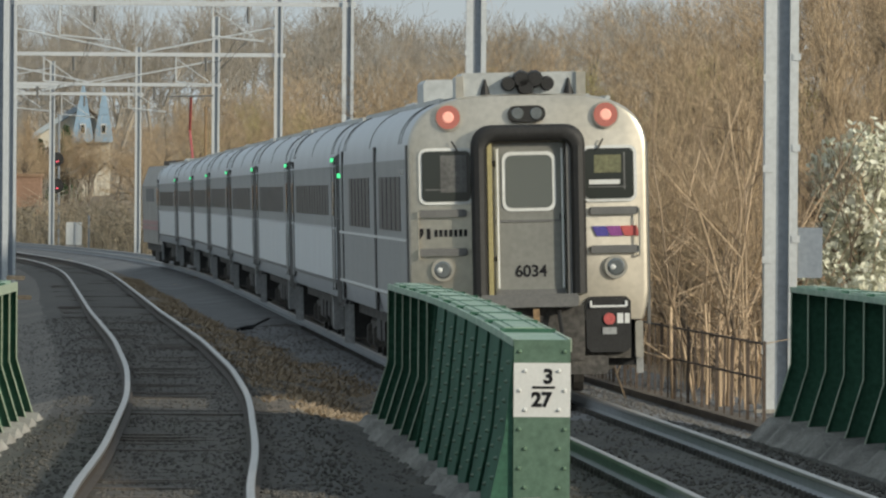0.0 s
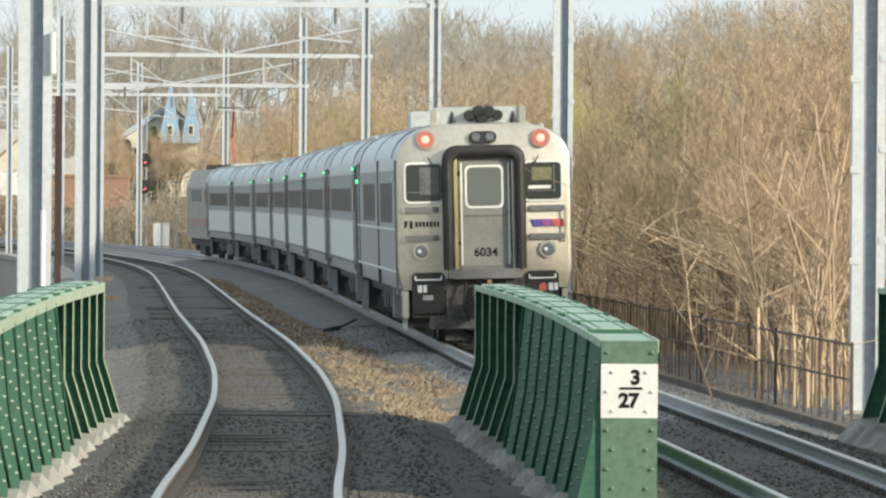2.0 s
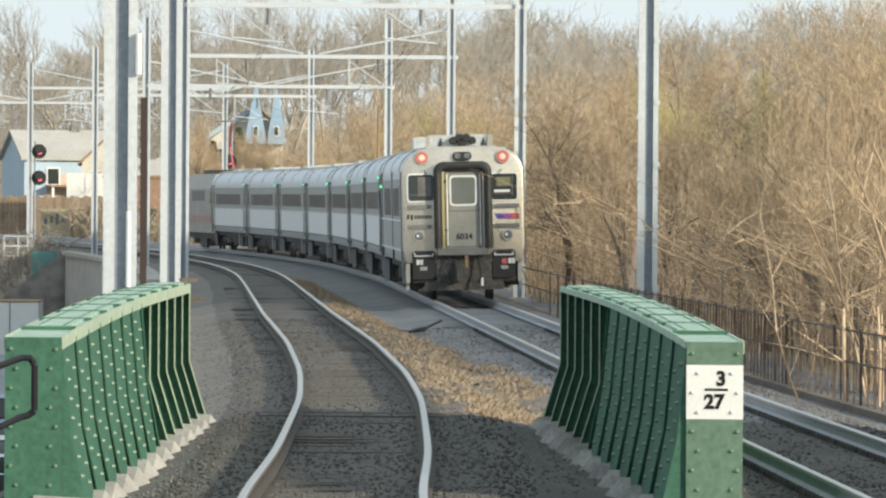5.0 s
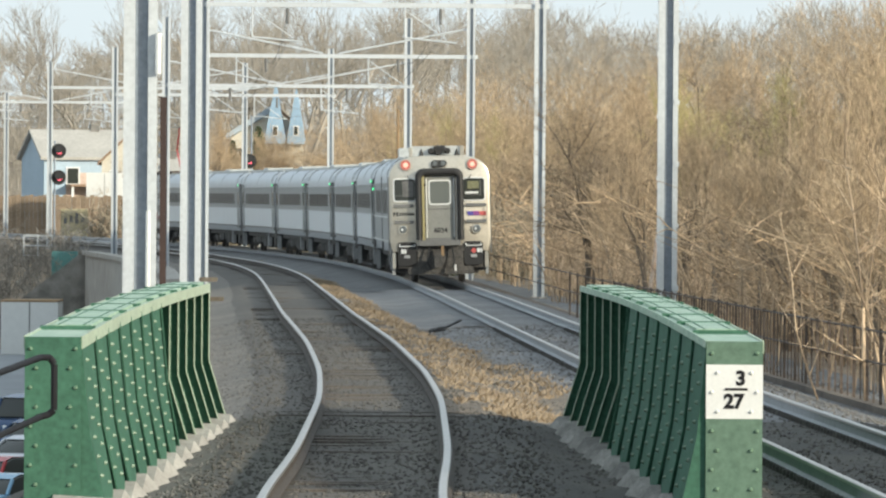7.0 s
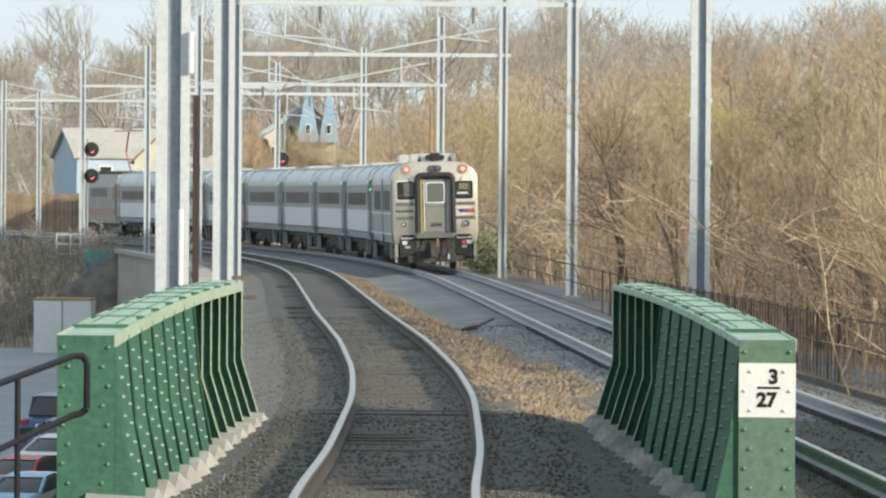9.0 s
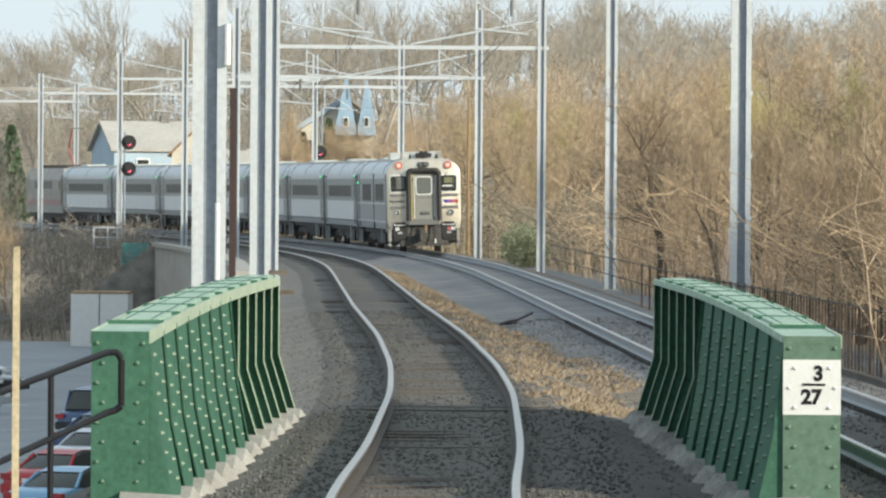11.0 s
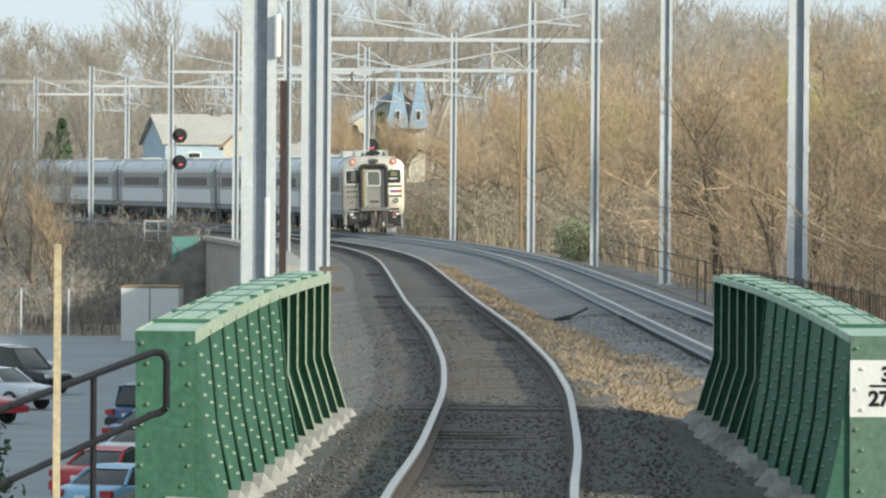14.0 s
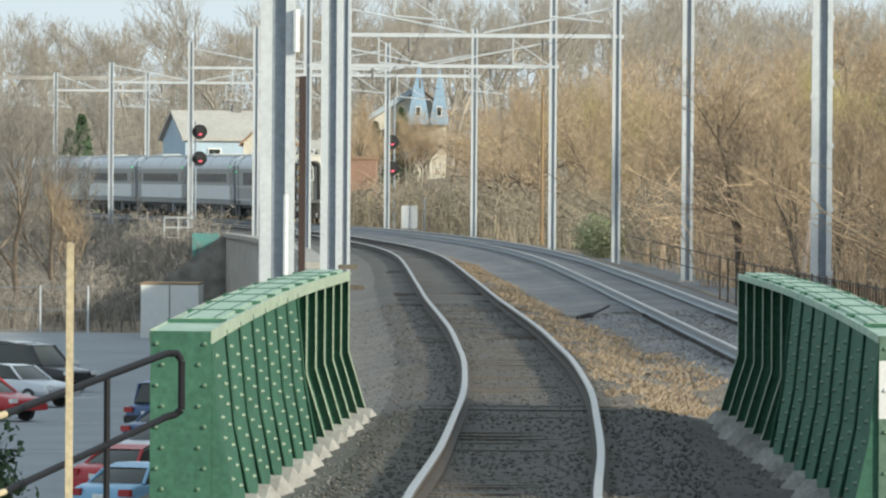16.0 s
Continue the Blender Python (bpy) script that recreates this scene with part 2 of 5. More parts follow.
# ================= the plan: two tracks on a bend =================
GAUGE = 1.435
_y = np.arange(-400, 1400, 1.0)


def _bend(y):
    k = np.clip(y, 283, 660) - 283
    x = 4.073 - .0196 * (y - 117) - 4.156e-5 * k ** 2.282
    return x - .1897 * np.maximum(0, y - 660)


def _soften(a, n):
    k = np.hanning(n)
    return np.convolve(np.pad(a, n // 2, mode="edge"), k / k.sum(), mode="valid")[:len(a)]


_gap = _soften(np.interp(_y, (60, 76, 88, 112, 130, 155, 193, 267, 325, 393), (5.6, 5.36, 5.0, 4.52, 4.35, 4.33, 4.54, 4.68, 4.85, 4.98)), 21)
_zl = _soften(np.interp(_y, (190, 400), (0, -.3)), 61)
_xr = _bend(_y)


def xr(y):
    return float(np.interp(y, _y, _xr))


def xl(y):
    return float(np.interp(y, _y, _xr - _gap))


def zl(y):
    return float(np.interp(y, _y, _zl))


_zr = _soften(np.interp(_y, (95, 125, 240, 330), (-.05, -.10, -.14, -.24)), 21)


def zr(y):
    return float(np.interp(y, _y, _zr))


_s = np.concatenate(([0], np.cumsum(np.hypot(1, np.diff(_xr)))))


def on_right_track(s):
    """The place on the right track at the arc length s, counted from y = 0."""
    s0 = float(np.interp(0, _y, _s))
    y = float(np.interp(s + s0, _s, _y))
    return Vector((xr(y), y, zr(y)))


def arc(y):
    return float(np.interp(y, _y, _s) - np.interp(0, _y, _s))


def smooth01(a, b, v):
    u = min(1, max(0, (v - a) / (b - a)))
    return u * u * (3 - 2 * u)


def lot_z(y):
    return -5.7 + .9 * smooth01(300, 450, y)


WALL_END = 452


def ground_z(x, y):
    o, p = x - xl(y), x - xr(y)
    low = lot_z(y)
    if o < -3.4:
        if y < WALL_END:
            z = low
        else:
            z = max(low, -.5 - 1.0 * (-3.4 - o))
            z += (-.45 - z) * smooth01(560, 700, y) * smooth01(-60, -8, o)
        far = smooth01(780, 1200, y) * 8
        return z + far
    if p <= 0:
        # a ridge under each track and a hollow between them
        a, b = abs(o), abs(p)
        z = zl(y) - .222 - .18 * smooth01(1.3, 2.3, a)
        if o > 0:
            z2 = zr(y) - .222 - .10 * smooth01(1.35, 2.2, b)
            k = smooth01(2.2, 3.3, o)
            z = z * (1 - k) + z2 * k
        return z + .05 * noise.noise((x * .7, y * .15, 0))
    z = zr(y) - .222 - .27 * smooth01(1.35, 2.8, p)
    if p > 4.2:
        top = 2.5 + 4.5 * (1 - smooth01(330, 520, y)) + smooth01(620, 1100, y) * 9
        rise = smooth01(4.5, 40, p) * top
        z += rise + .5 * noise.noise((x * .08, y * .05, 3)) * smooth01(4.2, 9, p)
    return z


# ================= ground, walls and tracks =================
def grid_mesh(name, offsets, ys, material, base, lift=0.0):
    vs, fs = [], []
    for y in ys:
        for o in offsets:
            x = base(y) + o
            vs.append((x, y, ground_z(x, y) + lift))
    n = len(offsets)
    for j in range(len(ys) - 1):
        for i in range(n - 1):
            a = j * n + i
            fs.append((a, a + 1, a + 1 + n, a + n))
    g = Geo()
    g.v, g.f = vs, fs
    return new(name, g.mesh(name, material, True))


OFF = [-2500, -1200, -600, -300, -200, -140, -100, -70, -50, -35, -25, -18, -13, -10, -8.5, -7, -5.5, -4.4, -3.41, -3.39,
       -2.8, -2.2, -1.8, -1.3, -.6, 0, .6, 1.3, 1.8, 2.2, 2.7, 3.2, 3.7, 4.2, 4.8, 5.5, 6.2, 6.9, 7.6, 8.2, 8.9, 9.4, 10, 11, 12.5, 14, 16,
       18, 21, 24, 28, 32, 37, 44, 55, 75, 110, 170, 300, 600, 1200, 2500]
YS = [-350, -200, -100, -50, -20, 0, 20, 40, 60] + [66 + 3 * k for k in range(60)] + [246 + 6 * k for k in range(35)] \
    + [451.9, 452.1, 458, 464, 470] + [476 + 6 * k for k in range(34)] + [690, 720, 760, 820, 900, 1000, 1150, 1350]
ground = tagged(grid_mesh("ground", OFF, YS, LITTER, xl), "brown leaf-strewn ground falling from the railway bank", "ground", kind="structure")
BED_OFF = [-3.36, -2.8, -2.2, -1.8, -1.3, -.6, 0, .6, 1.3, 1.8, 2.2, 2.7, 3.2, 3.7, 4.2, 4.8, 5.5, 6.2, 6.9, 7.6, 8.2, 8.7]
tagged(grid_mesh("bridge_ballast", [1.02] + BED_OFF[8:], [20, 40, 60] + [66 + 2 * k for k in range(24)], BALLAST_SHADOW, xl, .02), "ballast on the bridge deck, darkened for the girders' shadow", "ballast", kind="structure")


def litter_edge(y):
    """How far the dead grass and litter reach from the inner track: a strip that narrows with distance, with a ragged rim."""
    return float(np.interp(y, (112, 150, 190, 270, 400), (2.9, 2.7, 2.05, 1.75, 1.7))) + .22 * noise.noise((0, y * .31, 7)) + .12 * noise.noise((0, y * 1.1, 2))


def strip_mesh(name, lo, hi, n, ys, material):
    """Ballast between two edges that wander along the track."""
    g = Geo()
    for y in ys:
        a, b = lo(y), hi(y)
        for i in range(n + 1):
            x = xl(y) + a + (b - a) * (i / n) ** 1.3
            g.v.append((x, y, ground_z(x, y) + .02))
    g.f = [(j * (n + 1) + i, j * (n + 1) + i + 1, (j + 1) * (n + 1) + i + 1, (j + 1) * (n + 1) + i) for j in range(len(ys) - 1) for i in range(n)]
    return new(name, g.mesh(name, material, True))


STRIP_YS = [112 + .8 * k for k in range(145)] + [228 + 5 * k for k in range(110)]


def oil_edge(y):
    """The rim of the oil-dark bed on the outer side of the inner track."""
    return -1.72 + .14 * noise.noise((3, y * .4, 1)) + .07 * noise.noise((5, y * 1.3, 4))


NEAR_YS = [20, 40, 60] + [66 + 2 * k for k in range(23)] + STRIP_YS
tagged(strip_mesh("track_ballast", oil_edge, lambda y: 1.02, 9, NEAR_YS, BALLAST), "dark oily crushed-stone ballast under the inner track", "ballast", kind="structure")
tagged(strip_mesh("dusty_shoulder", lambda y: -3.36, oil_edge, 5, NEAR_YS, BALLAST_GREY), "dusty grey-brown ballast shoulder beside the inner track", "ballast", kind="structure")
tagged(strip_mesh("hump_ballast", lambda y: 1.02, litter_edge, 8, STRIP_YS, BALLAST_TAN), "tan littered ballast on the hump between the tracks", "ballast", kind="structure")
tagged(strip_mesh("shoulder_ballast", litter_edge, lambda y: 8.7, 26, STRIP_YS, BALLAST_CLEAN), "clean grey ballast under the outer track", "ballast", kind="structure")

lot_geo = Geo()
lot_rows = [112 + 11 * j for j in range(28)] + [422]
for y in lot_rows:
    xb = xl(y) - 3.78 - (5.2 if y > WALL_END else 0)
    lot_geo.v += [(-160, y, lot_z(y) + .04), (xb, y, lot_z(y) + .04)]
lot_geo.f = [(2 * j, 2 * j + 1, 2 * j + 3, 2 * j + 2) for j in range(len(lot_rows) - 1)]
parking_lot = tagged(new("parking_lot", lot_geo.mesh("parking_lot", ASPHALT)), "grey asphalt parking lot below the railway", "parking lot", kind="structure")

wall_geo = Geo()
wy = [112] + [120 + 10 * k for k in range(34)] + [WALL_END]
for a, b in zip(wy, wy[1:]):
    vs = []
    for y in (a, b):
        x = xl(y) - 3.4
        vs += [(x - .35, y, -5.8), (x + .02, y, -5.8), (x + .02, y, zl(y) - .3), (x - .35, y, zl(y) - .3)]
    wall_geo.add(vs, [(0, 1, 5, 4), (1, 2, 6, 5), (2, 3, 7, 6), (3, 0, 4, 7), (0, 3, 2, 1), (4, 5, 6, 7)])
retaining_wall = tagged(new("retaining_wall", wall_geo.mesh("retaining_wall", CONCRETE)), "stained grey concrete retaining wall under the track", "retaining wall", kind="structure")
cop = Geo()
for a, b in zip(wy[18:], wy[19:]):
    for y in (a,):
        xa, xb = xl(a) - 3.4, xl(b) - 3.4
        cop.add([(xa - .5, a, zl(a) - .3), (xa + .1, a, zl(a) - .3), (xa + .1, a, zl(a) - .1), (xa - .5, a, zl(a) - .1),
                 (xb - .5, b, zl(b) - .3), (xb + .1, b, zl(b) - .3), (xb + .1, b, zl(b) - .1), (xb - .5, b, zl(b) - .1)],
                [(0, 1, 5, 4), (1, 2, 6, 5), (2, 3, 7, 6), (3, 0, 4, 7), (0, 3, 2, 1), (4, 5, 6, 7)])
part("coping", cop, CONCRETE, retaining_wall)
# the wall's end returns down the slope
wx, wz = xl(WALL_END) - 3.4, lot_z(WALL_END)
part("wing", Geo().prism([(wx - 5.4, wz - .3), (wx, wz - .3), (wx, -.42), (wx - .4, -.42), (wx - 5.4, wz + .5)], WALL_END - .5, WALL_END + .6), DARK_CONCRETE, retaining_wall)


def rail(name, centre, zf, side, y0, y1, label):
    """One rail swept along its track: a rusty foot and web (sky-lit grey on the outer track), and a bright head."""
    prof_side = [(-.07, -.17), (.07, -.17), (.07, -.155), (.012, -.13), (.012, -.05), (.034, -.035), (-.034, -.035), (-.012, -.05), (-.012, -.13), (-.07, -.155)]
    prof_head = [(-.037, -.037), (.037, -.037), (.037, -.008), (.028, 0), (-.028, 0), (-.037, -.008)]
    ys = list(np.arange(y0, 250, 2.0)) + list(np.arange(250, y1, 4.0))
    root = thing(name, Matrix(), label, "rail", "rails of the tracks")
    for nm, prof, m in (("rail_web", prof_side, RAIL_SIDE if centre is xl else RAIL_SKYLIT), ("rail_head", prof_head, STEEL_RAIL)):
        g, n = Geo(), len(prof)
        for j, y in enumerate(ys):
            c = centre(y) + side * (GAUGE + .07) / 2
            z = zf(y)
            g.v += [(c + px, y, z + pz) for px, pz in prof]
            if j:
                a, b = (j - 1) * n, j * n
                g.f += [(a + i, a + (i + 1) % n, b + (i + 1) % n, b + i) for i in range(n)]
        part(nm, g, m, root)


for cf, zf in ((xl, zl), (xr, zr)):
    for sd in (-1, 1):
        rail("rail", cf, zf, sd, 40, 760, "worn steel running rail with a bright head")

tie_geo = Geo()
SLEEPERS = [Geo().box(-1.26, 1.26, -.115, .115, -.12, h, b=.012).mesh("sleeper", TIE) for h in (-.055, -.043, -.032, -.02)]
bed = bpy.data.objects["track_ballast"]
for cf, zf in ((xl, zl), (xr, zr)):
    y, k = 60.0, 0
    while y < 420:
        a = math.atan2(cf(y + 1) - cf(y - 1), 2)
        m = Matrix.Translation((cf(y) + random.uniform(-.06, .06), y, zf(y) - .17)) @ Matrix.Rotation(-a, 4, 'Z')
        m = Matrix.Translation((0, 0, -.03 if cf is xr else -.012)) @ m
        if 78 < y < 158:
            ob = new("sleeper", SLEEPERS[random.randrange(4)])
            ob.parent, ob.matrix_basis = bed, m
        else:
            tie_geo.box(-1.3, 1.3, -.115, .115, -.12, random.uniform(-.055, -.02), m)
        y += .56
tagged(new("far_sleepers", tie_geo.mesh("far_sleepers", TIE)), "dark creosoted timber sleepers sunk in ballast", "sleepers", kind="stuff")

# loose stones of the ballast, where it lies nearest
stone_geo, oily_shaded_geo = Geo(), Geo()
rs = random.Random(4)
for k in range(34000):
    y = 78 + 120 * rs.random() ** 1.6
    o = rs.uniform(-3.2, 8.4)
    x = xl(y) + o
    if min(abs(abs(o) - .75), abs(abs(x - xr(y)) - .75)) < .09:
        continue
    r = rs.uniform(.009, .027)
    z = ground_z(x, y) + .02
    ax = [Vector((rs.uniform(.7, 1.3) * r, rs.uniform(-.4, .4) * r, 0)), Vector((rs.uniform(-.4, .4) * r, rs.uniform(.7, 1.3) * r, 0)), Vector((0, 0, rs.uniform(.5, 1) * r))]
    c = Vector((x, y, z + .2 * r))
    (oily_shaded_geo if (y < 112 and o > 1.2) or -1.7 < o < 1.2 else stone_geo).add([c + ax[0], c + ax[1], c - ax[0], c - ax[1], c + ax[2], c - ax[2]],
                  [(0, 1, 4), (1, 2, 4), (2, 3, 4), (3, 0, 4), (1, 0, 5), (2, 1, 5), (3, 2, 5), (0, 3, 5)])
tagged(new("oily_shaded_stones", oily_shaded_geo.mesh("oily_shaded_stones", STONES_OILY_SHADED)), "loose dark stones, oily in the inner track, shadow-toned on the bridge", "stones", kind="stuff")
tagged(new("ballast_stones", stone_geo.mesh("ballast_stones", STONES)), "loose grey and brown ballast stones", "stones", kind="stuff")

# spikes and plates that hold the rails of the outer track
clip_geo = Geo()
for cf, zf in ((xr, zr),):
    y = 78.3
    while y < 190:
        for sd in (-1, 1):
            for off in (-.12, .12):
                x = cf(y) + sd * (GAUGE + .07) / 2 + off
                z = zf(y) - .17
                clip_geo.box(x - .035, x + .035, y - .055, y + .055, z - .03, z + .03)
        y += .56
tagged(new("rail_clips", clip_geo.mesh("rail_clips", UNDER)), "dark rail plates and spikes along the rails", "rail clips", kind="stuff")

# dead grass on the hump between the tracks
weed_geo = Geo()
for k in range(14000):
    y = 112 + 190 * rs.random() ** 1.7
    o = 1.0 + (litter_edge(y) - .9) * rs.random()
    if noise.noise((o * 1.3, y * .22, 5)) < -.15:
        continue
    x = xl(y) + o
    z = ground_z(x, y)
    h = rs.uniform(.03, .10)
    dx, dy = rs.uniform(-.12, .12), rs.uniform(-.12, .12)
    weed_geo.add([(x - .02, y, z), (x + .02, y, z), (x + dx, y + dy, z + h)], [(0, 1, 2)])
tagged(new("dead_grass", weed_geo.mesh("dead_grass", WEEDS)), "straw-coloured dead grass between the tracks", "grass", kind="stuff")

branch_geo = Geo().path([(.42, 186, -.30), (.62, 188, -.26), (.78, 190.5, -.28), (1.1, 194, -.18)], .03, 5)
branch_geo.tube((.5, 187, -.29), (.75, 188, -.3), .05, .02, 5)
tagged(new("fallen_branch", branch_geo.mesh("fallen_branch", BLACK_PAINT)), "blackened broken branch lying on the ballast", "branch")


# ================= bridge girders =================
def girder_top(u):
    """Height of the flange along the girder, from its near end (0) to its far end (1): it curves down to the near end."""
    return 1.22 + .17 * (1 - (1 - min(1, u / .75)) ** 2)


SIDE_RIVET = Geo().tube((0, 0, 0), (.03, 0, 0), .024, .011, 7).mesh("rivet", RIVET_MAT)
RIVET = Geo().tube((0, 0, 0), (0, -.028, 0), .021, .010, 7).mesh("rivet", RIVET_MAT)


WHITE_RIVET = Geo().tube((0, 0, 0), (0, -.028, 0), .021, .010, 7).mesh("rivet", WHITE_PAINT)


def rivet(parent, place, side=0, white=False):
    ob = new("rivet", WHITE_RIVET if white else (SIDE_RIVET if side else RIVET))
    ob.parent, ob.location = parent, place
    if side < 0:
        ob.rotation_euler = (0, 0, math.pi)


def girder(x_near, x_far, y0, y1, inward, marker, label):
    """A riveted plate girder with knee-braced ribs on its inner side (inward: +1 or -1 along x)."""
    root = thing("bridge_girder", pose(x_near, y0, -1.1), label, "bridge girder", "girders of the railway bridge")
    L, lean = y1 - y0, x_far - x_near
    wf, base = .50, 1.1

    def xc(y):
        return lean * y / L

    n = 24
    us = [k / n for k in range(n + 1)]

    def along(xa, xb, za, zb, u0=0.0):
        """A bar along the girder between two offsets from its inner edge, its heights measured from the flange's top."""
        rings = []
        for u in us:
            u = u0 + (1 - u0) * u
            y, z = u * L, girder_top(u) + base
            x0, x1 = xc(y) - inward * xa, xc(y) - inward * xb
            lo = za if za < -.5 else z + za
            rings.append([(x0, y, lo), (x1, y, lo), (x1, y, z + zb), (x0, y, z + zb)])
        return Geo().sweep(rings)

    # web, set back from the flange's inner edge; x = 0 is the inner edge of the flange
    part("web", along(.24, .264, -.8, -.05), GREEN, root)
    part("top_flange", along(0, wf, -.05, 0), GREEN_TOP, root, "pale green top flange")
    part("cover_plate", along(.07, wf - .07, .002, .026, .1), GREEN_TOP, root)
    # seams along the cover plate
    for xa in (.13, .36):
        part("seam_strip", along(xa, xa + .014, .022, .030, .1), GREEN, root)
    # joints across the top
    for k in range(9):
        u = .08 + .1 * k
        y, z = u * L, girder_top(u) + base + .002
        x0, x1 = xc(y), xc(y) - inward * wf
        part("splice_bar", Geo().box(min(x0, x1), max(x0, x1), y - .12, y - .09, z - .02, z + .030).box(min(x0, x1), max(x0, x1), y + .09, y + .12, z - .02, z + .030), GREEN, root)
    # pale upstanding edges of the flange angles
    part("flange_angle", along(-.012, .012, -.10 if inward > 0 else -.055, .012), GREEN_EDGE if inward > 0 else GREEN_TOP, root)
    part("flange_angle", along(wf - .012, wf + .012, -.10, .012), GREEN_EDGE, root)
    # end plate with two columns of rivets
    top0 = girder_top(0) + base
    xa, xb = sorted((0, -inward * wf))
    end = part("end_plate", Geo().box(xa, xb, -.03, 0, -.8, top0 + .005), GREEN_END if marker else GREEN, root)
    for k in range(11):
        for sx in (.10, .40) if k % 2 else (.05, .45):
            z = top0 - .10 - k * .172
            rivet(end, (-inward * sx, -.03, z), 0, marker and 1.63 < z < 2.13)
    if marker:
        plate = part("marker_panel", Geo().box(xa - .002, xb + .002, -.034, -.03, 1.64, 2.12), WHITE_PAINT, root, "white painted panel with black milepost figures")
        xm = -inward * .25 + .015
        writing("figures_above", "3", .175, BLACK_PAINT, plate, pose(xm + .04, -.036, 1.995, 90), .042)
        part("fraction_bar", Geo().box(xm - .10, xm + .10, -.042, -.034, 1.893, 1.913), BLACK_PAINT, plate)
        writing("figures_below", "27", .175, BLACK_PAINT, plate, pose(xm - .02, -.036, 1.79, 90), .042)
    # ribs: knee braces across the girder, upright above and flaring below
    count = 14
    for k in range(count):
        y = .02 + (L - .14) * k / (count - 1)
        zt = girder_top(y / L) + base - .05
        zk, zb = .58 * zt + .15, .84
        x0 = xc(y) - inward * .24
        bend = .08 if k < 8 else 0.0
        edge = [(0.0, zt), (bend, zk), (.22, zb)]
        p = [(x0, zb), (xc(y) + inward * edge[2][0], zb), (xc(y) + inward * edge[1][0], zk), (xc(y), zt), (x0, zt)]
        rib = part("rib", Geo().prism(p, y - .008, y + .008), GREEN, root)
        # the pale angle along the rib's free edge
        g = Geo()
        for (ea, za), (eb, zb2) in zip(edge, edge[1:]):
            qa, qb = xc(y) + inward * ea, xc(y) + inward * eb
            g.add([(qa - inward * .0, y - .07, za), (qa + inward * .014, y - .07, za), (qa + inward * .014, y + .01, za), (qa, y + .01, za),
                   (qb, y - .07, zb2), (qb + inward * .014, y - .07, zb2), (qb + inward * .014, y + .01, zb2), (qb, y + .01, zb2)],
                  [(0, 1, 5, 4), (1, 2, 6, 5), (2, 3, 7, 6), (3, 0, 4, 7), (0, 3, 2, 1), (4, 5, 6, 7)])
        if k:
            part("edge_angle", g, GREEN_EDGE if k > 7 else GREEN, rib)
        if k < 8:
            if k < 7:
                # a plate closes the bay behind this rib, kinked like the rib's edge
                y2 = y + (L - .14) / (count - 1)
                back = .012
                flare = .205
                zt2 = girder_top(y2 / L) + base - .05
                rings = []
                for yy, top in ((y + .02, zt), (y2 - .03, zt2)):
                    kink = .58 * top + .15
                    c = xc(yy) - inward * back
                    rings.append([(c, yy, top), (c + inward * .08, yy, kink), (c + inward * flare, yy, zb), (c + inward * (flare - .02), yy, zb), (c + inward * .06, yy, kink), (c - inward * .02, yy, top)])
                bay = part("bay_plate", Geo().sweep(rings), GREEN, root)
                for i in range(14):
                    yr = y + (.62, 1.62)[i % 2]
                    z = zt - .16 - i * (zt - zb - .27) / 13.5
                    e = .08 * (zt - z) / (zt - zk) if z > zk else .08 + (flare - .08) * (zk - z) / (zk - zb)
                    rivet(bay, (xc(yr) + inward * (e + .004 - back), yr, z), inward)
        # the concrete toe that the rib stands on
        x1, xe = xc(y) + inward * .50, xc(y) + inward * .25
        s = L / (count - 1) * .5
        toe = Geo()
        toe.add([(x0, y - s, .45), (x1, y - s, .45), (x1, y + s, .45), (x0, y + s, .45),
                 (x0, y - s, .72), (xe, y - s, .70), (x1, y - s, .56), (x0, y - .05, .93), (xe + inward * .03, y - .05, .90), (x1 - inward * .03, y - .05, .66),
                 (x0, y + s, .72), (xe, y + s, .70), (x1, y + s, .56)],
                [(0, 1, 2, 3), (4, 5, 8, 7), (5, 6, 9, 8), (7, 8, 11, 10), (8, 9, 12, 11), (0, 4, 5, 6, 1), (3, 2, 12, 11, 10), (1, 6, 9, 12, 2), (0, 3, 10, 7, 4)])
        # toes on the shaded side take the darkened concrete
        part("concrete_toe", toe, CONCRETE if inward > 0 else DARK_CONCRETE, root, "weathered concrete footing")
    return root


girder(-2.90, -2.46, 80, 111, 1, False, "green riveted plate girder with flaring ribs, paler on top")
girder(2.63, 2.10, 80, 111, -1, True, "green riveted plate girder bearing a white milepost panel")
girder(7.75, 7.05, 80, 111, -1, False, "dark green riveted plate girder on the outer side of the bridge")

deck = Geo().box(-3.3, 8.3, 79, 112, -1.15, -.62)
tagged(new("bridge_deck", deck.mesh("bridge_deck", CONCRETE)), "concrete bridge deck carrying the ballast", "bridge deck", kind="structure")
for y0, y1 in ((68, 80), (111, 124)):
    ab = Geo().box(-3.32, 8.2, y0, y1, -6, -.7)
    tagged(new("abutment", ab.mesh("abutment", CONCRETE)), "concrete bridge abutment", "abutment", kind="structure")


